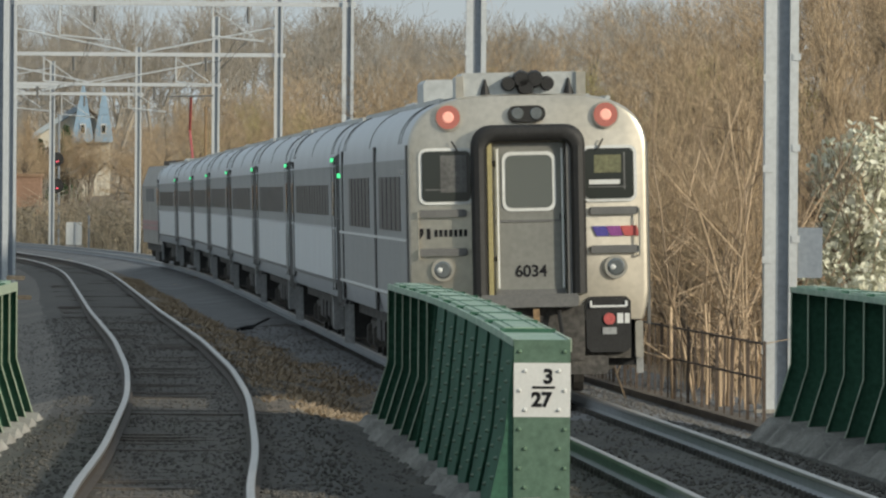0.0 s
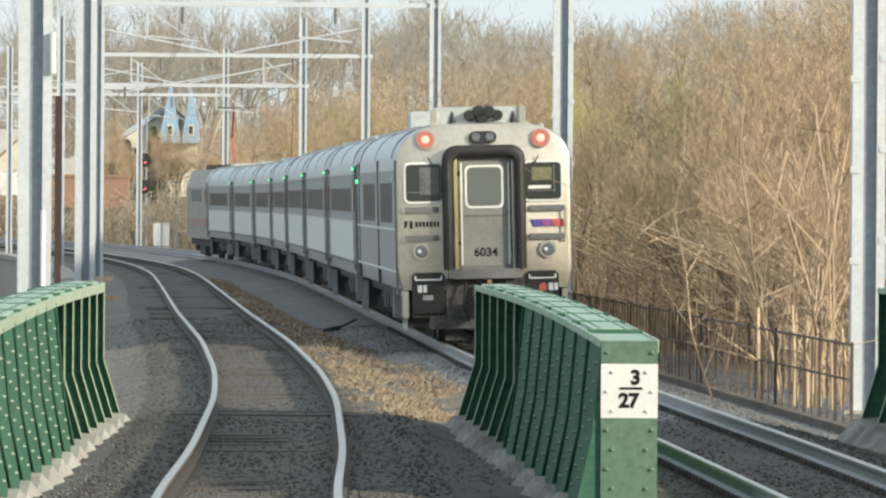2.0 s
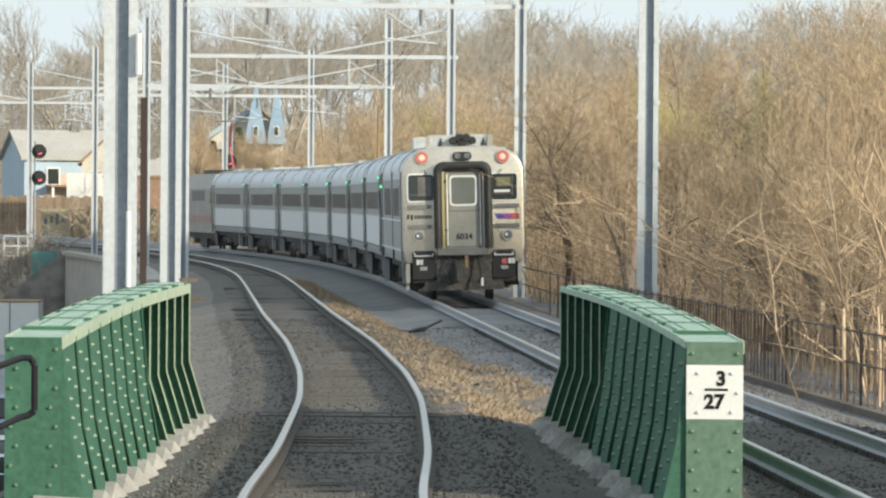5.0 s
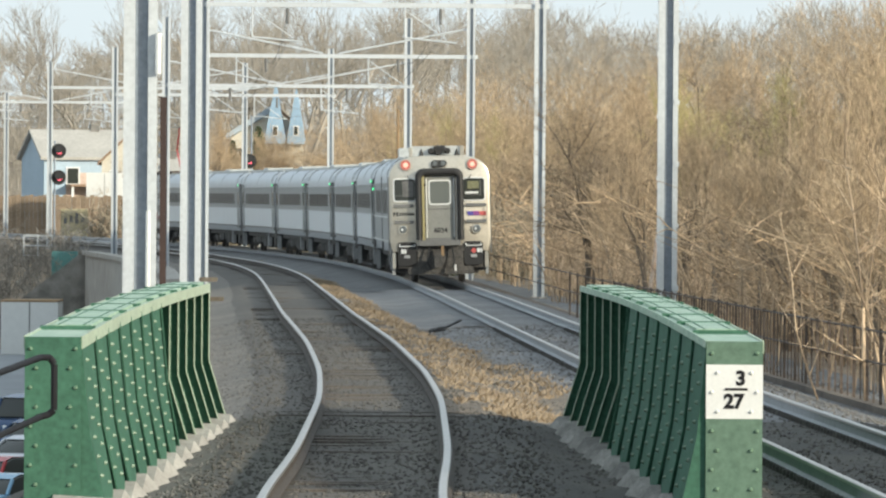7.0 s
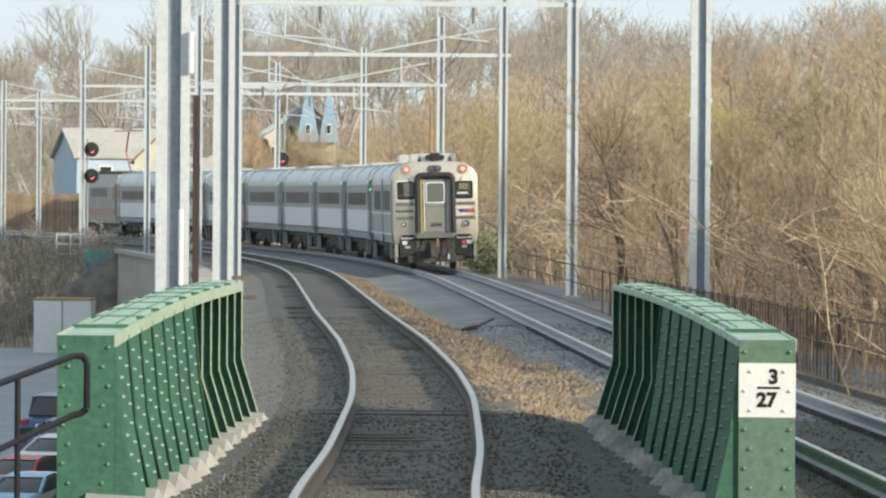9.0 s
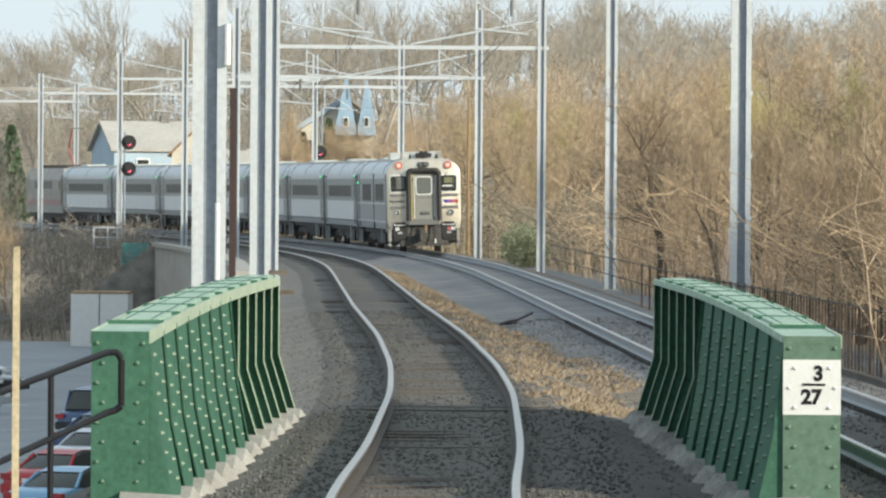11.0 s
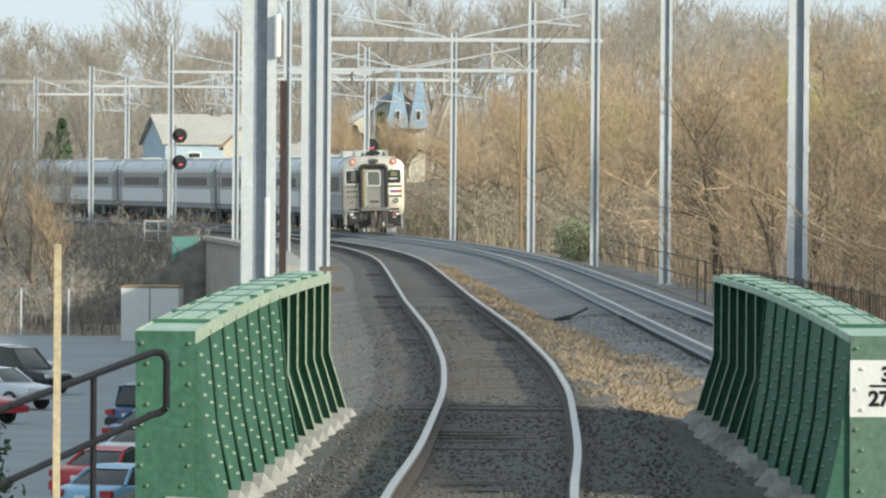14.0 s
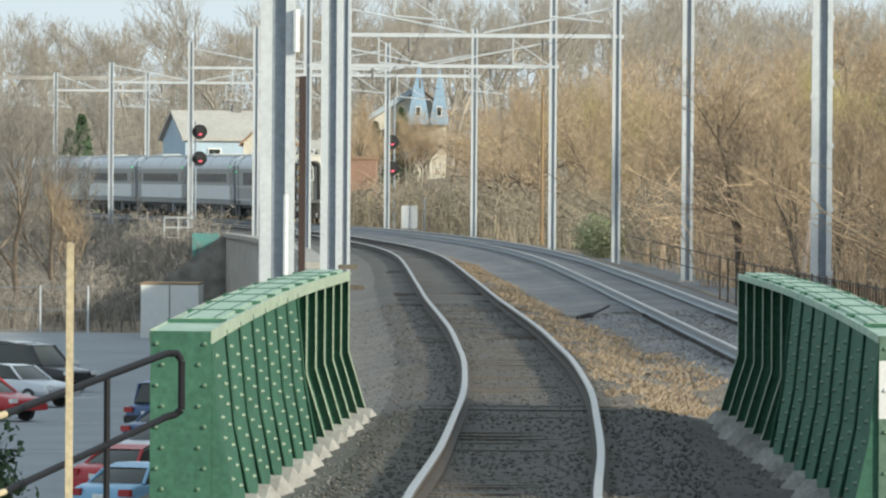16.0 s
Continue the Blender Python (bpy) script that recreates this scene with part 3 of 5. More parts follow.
# ================= catenary poles and portals =================
def h_pole(x, y, z0, z1, w, label, plates=False, name="catenary_pole"):
    """A built-up pole: two pale channels with a recessed dark web between them."""
    root = thing(name, pose(x, y, z0), label, "pole", "poles of the overhead line")
    h, f = z1 - z0, w * .34
    part("flange", Geo().box(-w / 2, -w / 2 + f, -w / 2, w / 2, 0, h, b=.012), GALV, root)
    part("flange", Geo().box(w / 2 - f * .75, w / 2, -w / 2, w / 2, 0, h, b=.012), GALV, root)
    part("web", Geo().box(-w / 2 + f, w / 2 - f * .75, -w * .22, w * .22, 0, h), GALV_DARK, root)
    if plates:
        for k in range(int(h / 1.3)):
            z = .9 + k * 1.3
            part("bolt_plate", Geo().box(-w / 2 - .03, -w / 2 + .10, -w / 2 - .02, -w / 2, z, z + .10), GALV, root)
            part("bolt_plate", Geo().box(w / 2 - .08, w / 2 + .03, -w / 2 - .02, -w / 2, z + .3, z + .40), GALV, root)
    part("footing", Geo().box(-w * .8, w * .8, -w * .8, w * .8, -.6, .12, b=.05), CONCRETE, root)
    return root


# y, top, left x, right x, width
PORTALS = [(129, 11.5, -3.86, 8.03, .47), (190, 11.0, -4.62, 5.4, .42), (279, 10.5, -6.4, 3.98, .35), (333, 10.2, -8.1, 2.2, .31), (384, 10.0, -10.4, -.12, .33),
           (440, 9.6, -14.4, -3.9, .30), (490, 9.6, -19.55, -9.0, .30), (550, 9.2, -26.75, -16.6, .30), (606, 9.2, -33.2, -27.1, .30)]
BEAM_Z = {279: 8.35, 333: 7.6, 384: 7.1, 440: 7.3, 490: 8.2, 550: 8.0, 606: 8.0}
for y, top, xa, xb, w in PORTALS:
    za, zb = zl(y) - .45, ground_z(xb, y) - .05
    h_pole(xa, y, za, top, w, "galvanised steel catenary pole beside the track")
    h_pole(xb, y, zb, top, w, "galvanised steel catenary pole beside the track", plates=(y in (129, 190)))
    if y in BEAM_Z:
        z = BEAM_Z[y]
        span = thing("catenary_portal", pose((xa + xb) / 2, y, z), "galvanised cross beam with tie rods over the tracks", "catenary portal", "portals of the overhead line")
        hw = (xb - xa) / 2
        part("beam", Geo().box(-hw, hw + .25, -.08, .08, -.07, .07), GALV, span)
        part("tie_rod", Geo().tube((hw, 0, 1.05), (.3, 0, .1), .035, n=6), GALV, span)
        part("tie_rod", Geo().tube((-hw, 0, 1.05), (-.3, 0, .1), .035, n=6), GALV, span)
        for off in (xl(y), xr(y)):
            c = off - (xa + xb) / 2
            part("bracket", Geo().path([(c - 1.1, 0, 0), (c - 1.1, 0, -1.0), (c + .5, 0, -1.15)], .03, 6).tube((c - 1.1, 0, -.15), (c + .2, 0, -1.05), .02, n=6), GALV, span)
            part("insulator", Geo().tube((c, 0, -.1), (c, 0, -.6), .05, .05, 8), GREY_TRIM, span)

# overhead wires from portal to portal
py = [129, 190, 279, 333, 384, 440, 490, 550, 606]
for cf, nm in ((xl, "left"), (xr, "right")):
    g = Geo()
    for a, b in zip(py[2:], py[3:]):
        za, zb = BEAM_Z.get(a, 8.0) - 1.1, BEAM_Z.get(b, 8.0) - 1.1
        prev = None
        for k in range(9):
            u = k / 8
            y = a + (b - a) * u
            x = cf(a) + (cf(b) - cf(a)) * u
            low = (x, y, za + (zb - za) * u)
            high = (x, y, za + (zb - za) * u + .25 + .75 * (2 * u - 1) ** 2)
            if prev:
                g.tube(prev[0], low, .009, n=4).tube(prev[1], high, .009, n=4)
            g.tube(low, high, .004, n=3)
            prev = (low, high)
    tagged(new("overhead_wire", g.mesh("overhead_wire", GREY_TRIM)), "thin dark contact and messenger wires over a track", "wire", kind="stuff")


# ================= the train =================
CAR_L = 27.7
STRETCH = CAR_L / 25.9
HW = 1.55
PROFILE = [(-1.47, 1.12), (-1.52, 1.28), (-HW, 1.5), (-HW, 3.30)]
for _k in range(1, 12):
    _a = math.pi / 2 * _k / 12
    PROFILE.append((-HW * math.cos(_a) ** .55, 3.30 + .76 * math.sin(_a) ** .85))
PROFILE = PROFILE + [(0, 4.06)] + [(-x, z) for x, z in PROFILE[::-1]]
GAP = .85
# the cars' zero height lies this far below the rail tops
LOW = .15


def bogie(root, y):
    zb = LOW
    bg_ = part("bogie", Geo().box(-1.15, -1.0, y - 1.6, y + 1.6, zb + .40, zb + .70, b=.05).box(1.0, 1.15, y - 1.6, y + 1.6, zb + .40, zb + .70, b=.05)
               .box(-1.1, 1.1, y - .3, y + .3, zb + .42, zb + .75, b=.05), UNDER, root)
    for dy in (-1.25, 1.25):
        part("wheelset", Geo().tube((-.79, y + dy, zb + .43), (-.66, y + dy, zb + .43), .43, n=20).tube((.66, y + dy, zb + .43), (.79, y + dy, zb + .43), .43, n=20)
             .tube((-.7, y + dy, zb + .43), (.7, y + dy, zb + .43), .08, n=8), UNDER, bg_)
        for sx in (-1, 1):
            part("axle_box", Geo().box(*sorted((sx * 1.0, sx * 1.22)), y + dy - .16, y + dy + .16, zb + .28, zb + .60, b=.04), UNDER, bg_)


def car_body(root, pale=True):
    L = CAR_L - GAP
    part("body", Geo().prism(PROFILE, .0, L), STAIN_SIDE, root, smooth=True)
    # fluted roof
    for k in range(-4, 5):
        x = k * .27
        z = 4.06 - .05 * (abs(x) / .9) ** 2
        part("roof_flute", Geo().box(x - .03, x + .03, .3, L - .3, z - .04, z + .03), ROOF_MAT, root)
    for sx in (-1, 1):
        # grey window zone over a pale lower panel, belt rails and sill
        a, b = sorted((sx * (HW - .01), sx * (HW + .008)))
        part("window_zone", Geo().box(a, b, .35, L - .35, 2.27 if pale else 1.40, 3.24), SIDE_GREY, root, "grey brushed band along the windows")
        if pale:
            a, b = sorted((sx * (HW - .01), sx * (HW + .012)))
            part("side_panel", Geo().box(a, b, .9, L - .9, 1.42, 2.25), SIDE_WHITE, root, "pale lower side panel")
        for z, h in ((1.37, .04), (2.24, .03), (3.24, .03)) if pale else ((1.42, .035), (2.17, .035)):
            a, b = sorted((sx * (HW - .01), sx * (HW + .022)))
            part("belt_rail", Geo().box(a, b, .4, L - .4, z, z + h), (GREY_TRIM if z == 1.37 else STAIN_SIDE) if pale else FRAME_PALE, root)
        # dark corner posts and step wells at the car's ends
        for y0, y1 in ((.0, .22), (L - .22, L)):
            a, b = sorted((sx * (HW - .02), sx * (HW + .02)))
            part("corner_post", Geo().box(a, b, y0, y1, 1.05, 3.42), GREY_TRIM, root)
        for y0, y1 in ((.15, 1.0), (L - 1.0, L - .15)):
            a, b = sorted((sx * 1.0, sx * 1.44))
            part("step_well", Geo().box(a, b, y0, y1, .52, 1.12, b=.03), RUBBER, root)
            a, b = sorted((sx * 1.38, sx * 1.47))
            part("step_edge", Geo().box(a, b, y0 - .03, y0 + .03, .42, 1.04), UNDER_PALE, root)
        a, b = sorted((sx * 1.20, sx * 1.37))
        part("hanging_case", Geo().box(a, b, 8.6, 9.1, .50, 1.10, b=.02), UNDER_PALE, root, "pale case hung under the floor")
    part("underframe", Geo().box(-1.30, 1.30, .4, L - .4, .92, 1.15), UNDER, root)
    rr = random.Random(9)
    y = 5.6
    while y < L - 7.5:
        w = rr.uniform(.7, 1.9)
        if not 7.6 < y + w / 2 < 10:
            part("equipment_box", Geo().box(-1.22, 1.22, y, y + w, rr.uniform(.42, .60), .95, b=.04), RUBBER if rr.random() < .7 else UNDER, root)
        y += w + rr.uniform(.4, 1.0)
    bogie(root, 3.4)
    bogie(root, L - 3.4)
    for y in (2.1, 2.9, L * .5, L - 2.9, L - 2.1):
        part("roof_seam", Geo().prism([(x * 1.004, z + .012) for x, z in PROFILE[4:-4]], y - .03, y + .03), GREY_TRIM, root)
    part("roof_unit", Geo().box(-.62, .62, L - 6.2, L - 2.5, 4.02, 4.16, b=.06), ROOF_MAT, root)


def side_windows(root, spans, sill, head, pitch):
    for sx in (-1, 1):
        for y0, y1 in spans:
            y0, y1 = y0 * STRETCH, y1 * STRETCH
            n = max(1, round((y1 - y0) / pitch))
            w = (y1 - y0) / n * .42
            for k in range(n):
                c = y0 + (k + .5) * (y1 - y0) / n
                a, b = sorted((sx * (HW - .01), sx * (HW + .016)))
                part("window", Geo().box(a, b, c - w, c + w, sill, head), TINT_GLASS, root)


def side_doors(root, ys):
    for sx in (-1, 1):
        for y in ys:
            a, b = sorted((sx * (HW - .02), sx * (HW + .018)))
            d = part("side_door", Geo().box(a, b, y - .62, y + .62, 1.28, 3.35), SIDE_GREY, root)
            a, b = sorted((sx * HW, sx * (HW + .026)))
            part("door_gap", Geo().box(a, b, y - .64, y - .615, 1.25, 3.4), RUBBER, d)
            part("door_gap", Geo().box(a, b, y + .615, y + .64, 1.25, 3.4), RUBBER, d)
            part("door_window", Geo().box(a, b, y - .25, y + .25, 2.45, 3.0), DARK_GLASS, d)


def end_diaphragm(root, y, out):
    """The rubber frame round the passage at a car's end: out is the way it sticks out along y."""
    ya, yb = sorted((y, y + out))
    def rounded(hw, z0, z1, r):
        pts = [(-hw, z0), (hw, z0)]
        for k in range(7):
            a = k / 6 * math.pi / 2
            pts.append((hw - r + r * math.cos(a), z1 - r + r * math.sin(a)))
        for k in range(7):
            a = math.pi / 2 + k / 6 * math.pi / 2
            pts.append((-hw + r + r * math.cos(a), z1 - r + r * math.sin(a)))
        return pts
    front, back = (yb, ya) if out > 0 else (ya, yb)
    step = .07 if out > 0 else -.07
    rings = [(rounded(.735, 1.47, 3.66, .26), back), (rounded(.735, 1.47, 3.66, .26), front - step), (rounded(.70, 1.47, 3.625, .24), front - step * .3),
             (rounded(.64, 1.47, 3.56, .20), front), (rounded(.58, 1.47, 3.49, .17), front - step * .3), (rounded(.545, 1.47, 3.45, .14), front - step), (rounded(.545, 1.47, 3.45, .14), back)]
    n = len(rings[0][0])
    g = Geo()
    fs = [(a * n + i, a * n + (i + 1) % n, (a + 1) * n + (i + 1) % n, (a + 1) * n + i) for a in range(len(rings) - 1) for i in range(1, n)]
    g.add([(x, yy, z) for ring, yy in rings for x, z in ring], fs)
    return part("diaphragm", g, RUBBER, root, "black rubber passage diaphragm", smooth=True)


def coach(m):
    root = thing("passenger_coach", m, "stainless railway coach with a pale lower panel and dark window band", "train car", "cars of the train")
    L = CAR_L - GAP
    car_body(root)
    side_windows(root, [(4.0, 21.8)], 2.45, 2.95, 1.46)
    side_doors(root, [1.6, L - 1.6])
    end_diaphragm(root, -.0, -.4)
    end_diaphragm(root, L, .4)
    for sx in (-1, 1):
        c = sx * (HW + .03)
        part("door_light", Geo().box(c - .025, c + .025, 1.52, 1.58, 3.32, 3.38), GREEN_GLOW, root, "lit green door lamp")
    part("coupler", Geo().box(-.15, .15, -.5, .4, .70, .95).box(-.15, .15, L - .3, L + .35, .70, .95), UNDER, root)
    return root


DOOR_GREY = mat("door_grey", (.255, .255, .232), .5, .2, vary=.1, scale=2, fine=15)


INNER_OLIVE = mat("cab_interior_olive", (.20, .20, .11), .5, vary=.3, scale=5, fine=20)
GLASS_SHEEN = mat("grey_glass_sheen", (.15, .15, .145), .5, vary=.35, scale=6, fine=20)


def cab_car(m):
    root = thing("cab_car", m, "stainless cab car with red marker lights and a central door", "train car", "cars of the train")
    L = CAR_L - GAP
    car_body(root, False)
    side_windows(root, [(2.0, 9.2), (12.6, 20.6)], 2.30, 3.02, 1.45)
    for sx in (-1, 1):
        a, b = sorted((sx * (HW - .02), sx * (HW + .02)))
        part("door_slot", Geo().box(a, b, 10.9, 11.5, 1.15, 3.45), RUBBER, root, "dark slot of a side door")
        part("end_door_slot", Geo().box(a, b, L - 2.1, L - 1.7, 1.15, 3.45), RUBBER, root)
    # end wall, facing -y
    face = part("end_wall", Geo().sweep([[(x * s, y, 1.12 + (z - 1.12) * (s * .5 + .5)) for x, z in PROFILE] for s, y in ((1.0, .02), (.998, -.03), (.985, -.075), (.955, -.10))]), STAINLESS, root, smooth=True)
    end_diaphragm(root, -.10, -.28)
    for sx in (-1, 1):
        lo, hi = sorted((sx * .74, sx * 1.37))
        w = part("cab_window", Geo().rrect(lo - .04, hi + .04, -.13, -.10, 2.645, 3.375, .10), FRAME_PALE, root, "cab window in a pale frame")
        part("pane", Geo().rrect(lo, hi, -.142, -.13, 2.685, 3.335, .07), DARK_GLASS, w)
        part("inner_rail", Geo().box(lo + .04, hi - .1, -.147, -.142, 2.83, 2.845), GREY_TRIM, w)
        part("inner_post", Geo().box(hi - .13, hi - .11, -.147, -.142, 2.80, 3.28), GREY_TRIM, w)
        # the desk, with far-window daylight and grey glass sheen painted on panels
        if sx > 0:
            part("glass_panel", Geo().box(lo + .12, hi - .16, -.1445, -.142, 3.02, 3.25), INNER_OLIVE, w, "olive daylight through the cab")
            part("inner_desk", Geo().box(lo + .05, hi - .18, -.1445, -.142, 2.87, 2.93), FRAME_PALE, w)
        else:
            part("glass_panel", Geo().box(lo + .24, hi - .05, -.1445, -.142, 2.80, 3.28), GLASS_SHEEN, w, "grey sheen painted in the cab glass")
        part("wiper", Geo().path([(sx * .98, -.16, 3.46), (sx * .90, -.17, 3.32)], .012, 6), RUBBER, w)
        # red marker lights
        c = Vector((sx * 1.02, -.12, 3.77))
        h = part("marker_light", Geo().tube(c + Vector((0, .06, 0)), c + Vector((0, -.05, 0)), .155, n=20), RED_GLOW, root, "lit red marker light")
        part("lamp_core", Geo().tube(c + Vector((0, -.05, 0)), c + Vector((0, -.06, 0)), .075, .06, n=16), RED_CORE, h)
        part("lamp_rim", Geo().tube(c + Vector((0, .06, 0)), c + Vector((0, -.03, 0)), .175, n=20), STAINLESS, h)
        # lower headlights
        c = Vector((sx * 1.12, -.12, 1.80))
        h = part("headlight", Geo().tube(c + Vector((0, .05, 0)), c + Vector((0, -.04, 0)), .15, n=20), STAINLESS, root, "round headlight")
        part("lens", Geo().tube(c + Vector((0, -.04, 0)), c + Vector((0, -.055, 0)), .115, .09, n=18), LENS_MAT, h)
        part("bulb", Geo().tube(c + Vector((-.04, -.055, 0)), c + Vector((-.04, -.065, 0)), .035, .02, n=10), FRAME_PALE, h)
        # steps, grab bars and lower pocket
        for z in (2.53, 2.03):
            lo2, hi2 = sorted((sx * .80, sx * 1.42))
            part("bumper_bar", Geo().box(lo2, hi2, -.17, -.10, z - .05, z + .05, b=.02), GREY_TRIM, root)
        part("grab_iron", Geo().path([(sx * 1.43, -.12, 1.95), (sx * 1.43, -.18, 1.95), (sx * 1.43, -.18, 2.55), (sx * 1.43, -.12, 2.55)], .014, 6), STAINLESS, root)
        lo3, hi3 = sorted((sx * .72, sx * 1.30))
        box = part("step_pocket", Geo().box(lo3, hi3, -.16, -.06, .70, 1.42, b=.06), RUBBER, root, "black recessed step pocket")
        part("step_handle", Geo().path([(lo3 + .06, -.17, 1.36), (lo3 + .06, -.19, 1.29), (hi3 - .06, -.19, 1.29), (hi3 - .06, -.17, 1.36)], .016, 6), FRAME_PALE, box)
        part("hose_tag", Geo().box(sx * 1.16 - .04, sx * 1.16 + .04, -.18, -.16, 1.07, 1.20).box(sx * 1.16 + .06, sx * 1.16 + .12, -.18, -.16, 1.07, 1.20), FRAME_PALE, box)
        part("number_tag", Geo().box(sx * 1.02 - .09, sx * 1.02 + .09, -.18, -.16, .93, 1.02), UNDER_PALE, box)
        part("side_skirt", Geo().box(*sorted((sx * 1.36, sx * 1.46)), -.08, .9, .62, 1.1, b=.02), STAINLESS, root)
    part("socket", Geo().tube((1.02, -.16, 1.13), (1.02, -.19, 1.13), .075, n=14), LOGO[2], root, "red air hose socket")
    # twin headlight over the door
    hl = part("headlight_housing", Geo().tube((-.14, -.10, 3.80), (-.14, -.17, 3.80), .105, n=16).tube((.14, -.10, 3.80), (.14, -.17, 3.80), .105, n=16)
              .box(-.14, .14, -.17, -.10, 3.695, 3.905), RUBBER, root, "black twin headlight housing")
    for sx in (-.12, .12):
        part("lens", Geo().tube((sx, -.165, 3.80), (sx, -.18, 3.80), .085, .07, n=14), LENS_MAT, hl)
    # recessed door
    door = part("end_door", Geo().box(-.45, .47, -.15, -.10, 1.47, 3.42), DOOR_GREY, root, "grey end door with a rounded window")
    part("door_frame", Geo().rrect(-.335, .36, -.168, -.15, 2.54, 3.31, .11), FRAME_PALE, door)
    part("door_pane", Geo().rrect(-.29, .315, -.176, -.168, 2.585, 3.265, .085), PALE_GLASS, door)
    part("mid_rail", Geo().box(-.43, .45, -.165, -.15, 2.40, 2.43), GREY_TRIM, door)
    part("hinge", Geo().box(-.47, -.40, -.18, -.15, 1.90, 1.96).box(-.47, -.40, -.18, -.15, 3.12, 3.20).box(.40, .47, -.18, -.15, 2.43, 2.50), RUBBER, door)
    part("kick_plate", Geo().box(-.43, .45, -.17, -.15, 1.47, 1.53), GREY_TRIM, door)
    writing("car_number", "6034", .21, BLACK_PAINT, door, pose(.02, -.153, 1.76, 90))
    for x in (-.50, .52):
        part("gate_post", Geo().box(x - .03, x + .03, -.30, -.15, 1.47, 3.42), YELLOW if x < 0 else GREY_TRIM, root)
    part("grab_rail", Geo().tube((.44, -.20, 1.55), (.44, -.20, 3.35), .016, n=8).tube((-.40, -.20, 1.55), (-.40, -.20, 3.35), .016, n=8), FRAME_PALE, root, smooth=True)
    # coloured parallelogram and lettering as plain bars
    for k, (a, b) in enumerate(((.82, 1.0), (1.0, 1.18), (1.18, 1.40))):
        q = Geo()
        q.add([(a, -.125, 2.33), (b, -.125, 2.33), (b + .04, -.125, 2.20), (a + .06, -.125, 2.20), (a, -.10, 2.33), (b, -.10, 2.33), (b + .04, -.10, 2.20), (a + .06, -.10, 2.20)],
              [(0, 3, 2, 1), (0, 1, 5, 4), (1, 2, 6, 5), (2, 3, 7, 6), (3, 0, 4, 7)])
        part("colour_stripe", q, LOGO[k], root)
    lg = Geo()
    lg.add([(-1.44, -.108, 2.20), (-1.41, -.108, 2.20), (-1.36, -.108, 2.27), (-1.36, -.108, 2.34), (-1.40, -.108, 2.34), (-1.44, -.108, 2.34)], [(0, 1, 2, 3, 4, 5)])
    lg.box(-1.32, -1.27, -.112, -.10, 2.20, 2.34)
    for k in range(7):
        lg.box(-1.22 + k * .064, -1.18 + k * .064, -.112, -.10, 2.23, 2.32)
    part("lettering_bars", lg, BLACK_PAINT, root)
    # roof equipment at this end
    hood = part("roof_hood", Geo().box(-.85, .72, .1, 2.0, 4.0, 4.34, b=.05), ROOF_MAT, root, "pale roof equipment hood")
    part("hood_post", Geo().box(-.90, -.80, .05, .3, 3.98, 4.30), STAINLESS, hood)
    part("hood_post", Geo().box(.66, .78, .05, .3, 3.98, 4.34), STAINLESS, hood)
    part("draft_gear", Geo().box(-.70, .70, -.16, -.05, .60, 1.31), UNDER, root)
    for x in (-.52, .56):
        part("finial", Geo().tube((x, .08, 4.03), (x, .08, 4.26), .075, .01, 8), RUBBER, hood)
    for x, z, r in ((-.22, 4.19, .10), (-.05, 4.25, .12), (.12, 4.25, .12), (.28, 4.19, .10), (0, 4.15, .12)):
        part("air_horn", Geo().tube((x, .10, z), (x, -.06, z), r, r * .8, 12), RUBBER, hood, "black air horn")
    part("roof_box", Geo().box(-1.1, -.2, 5.2, 7.2, 3.95, 4.32, b=.05), ROOF_MAT, root)
    # buffer beam, coupler and pilot
    part("platform_sill", Geo().box(-.66, .62, -.42, -.06, 1.30, 1.47, b=.03), GREY_TRIM, root)
    cp = part("coupler", Geo().box(-.14, .14, -.62, .3, .72, .98, b=.04).box(-.2, .05, -.75, -.55, .66, 1.02, b=.04), UNDER, root)
    part("hose", Geo().path([(-.35, -.3, 1.25), (-.4, -.42, .8), (-.3, -.42, .55)], .03, 6), RUBBER, cp)
    part("hose", Geo().path([(.36, -.3, 1.25), (.42, -.42, .8), (.35, -.42, .6)], .03, 6), RUBBER, cp)
    part("drop_arm", Geo().box(.02, .10, -.5, -.44, .8, 1.28), WOOD, cp)
    part("valve_tip", Geo().box(.42, .47, -.52, -.46, .52, .72), FRAME_PALE, cp)
    part("pilot", Geo().box(-1.0, 1.0, -.14, .0, .42, .66, b=.04), UNDER, root)
    part("end_beam", Geo().box(-1.3, 1.3, -.05, .3, .62, 1.30), UNDER, root)
    for k, yy in enumerate((1.0, L - .8)):
        c = -(HW + .03)
        part("door_light", Geo().box(c - .025, c + .025, yy - .04, yy + .04, 3.04, 3.11), FRAME_PALE if k == 0 else GREEN_GLOW, root)
    return root


LOCO_GREY = mat("dusty_loco_grey", (.40, .385, .355), .6, .1, vary=.15, scale=.8, fine=9, tint=(.31, .29, .26))
LOCO_PINK = mat("faded_pink_stripe", (.45, .27, .25), .6, vary=.15, scale=1, fine=9)


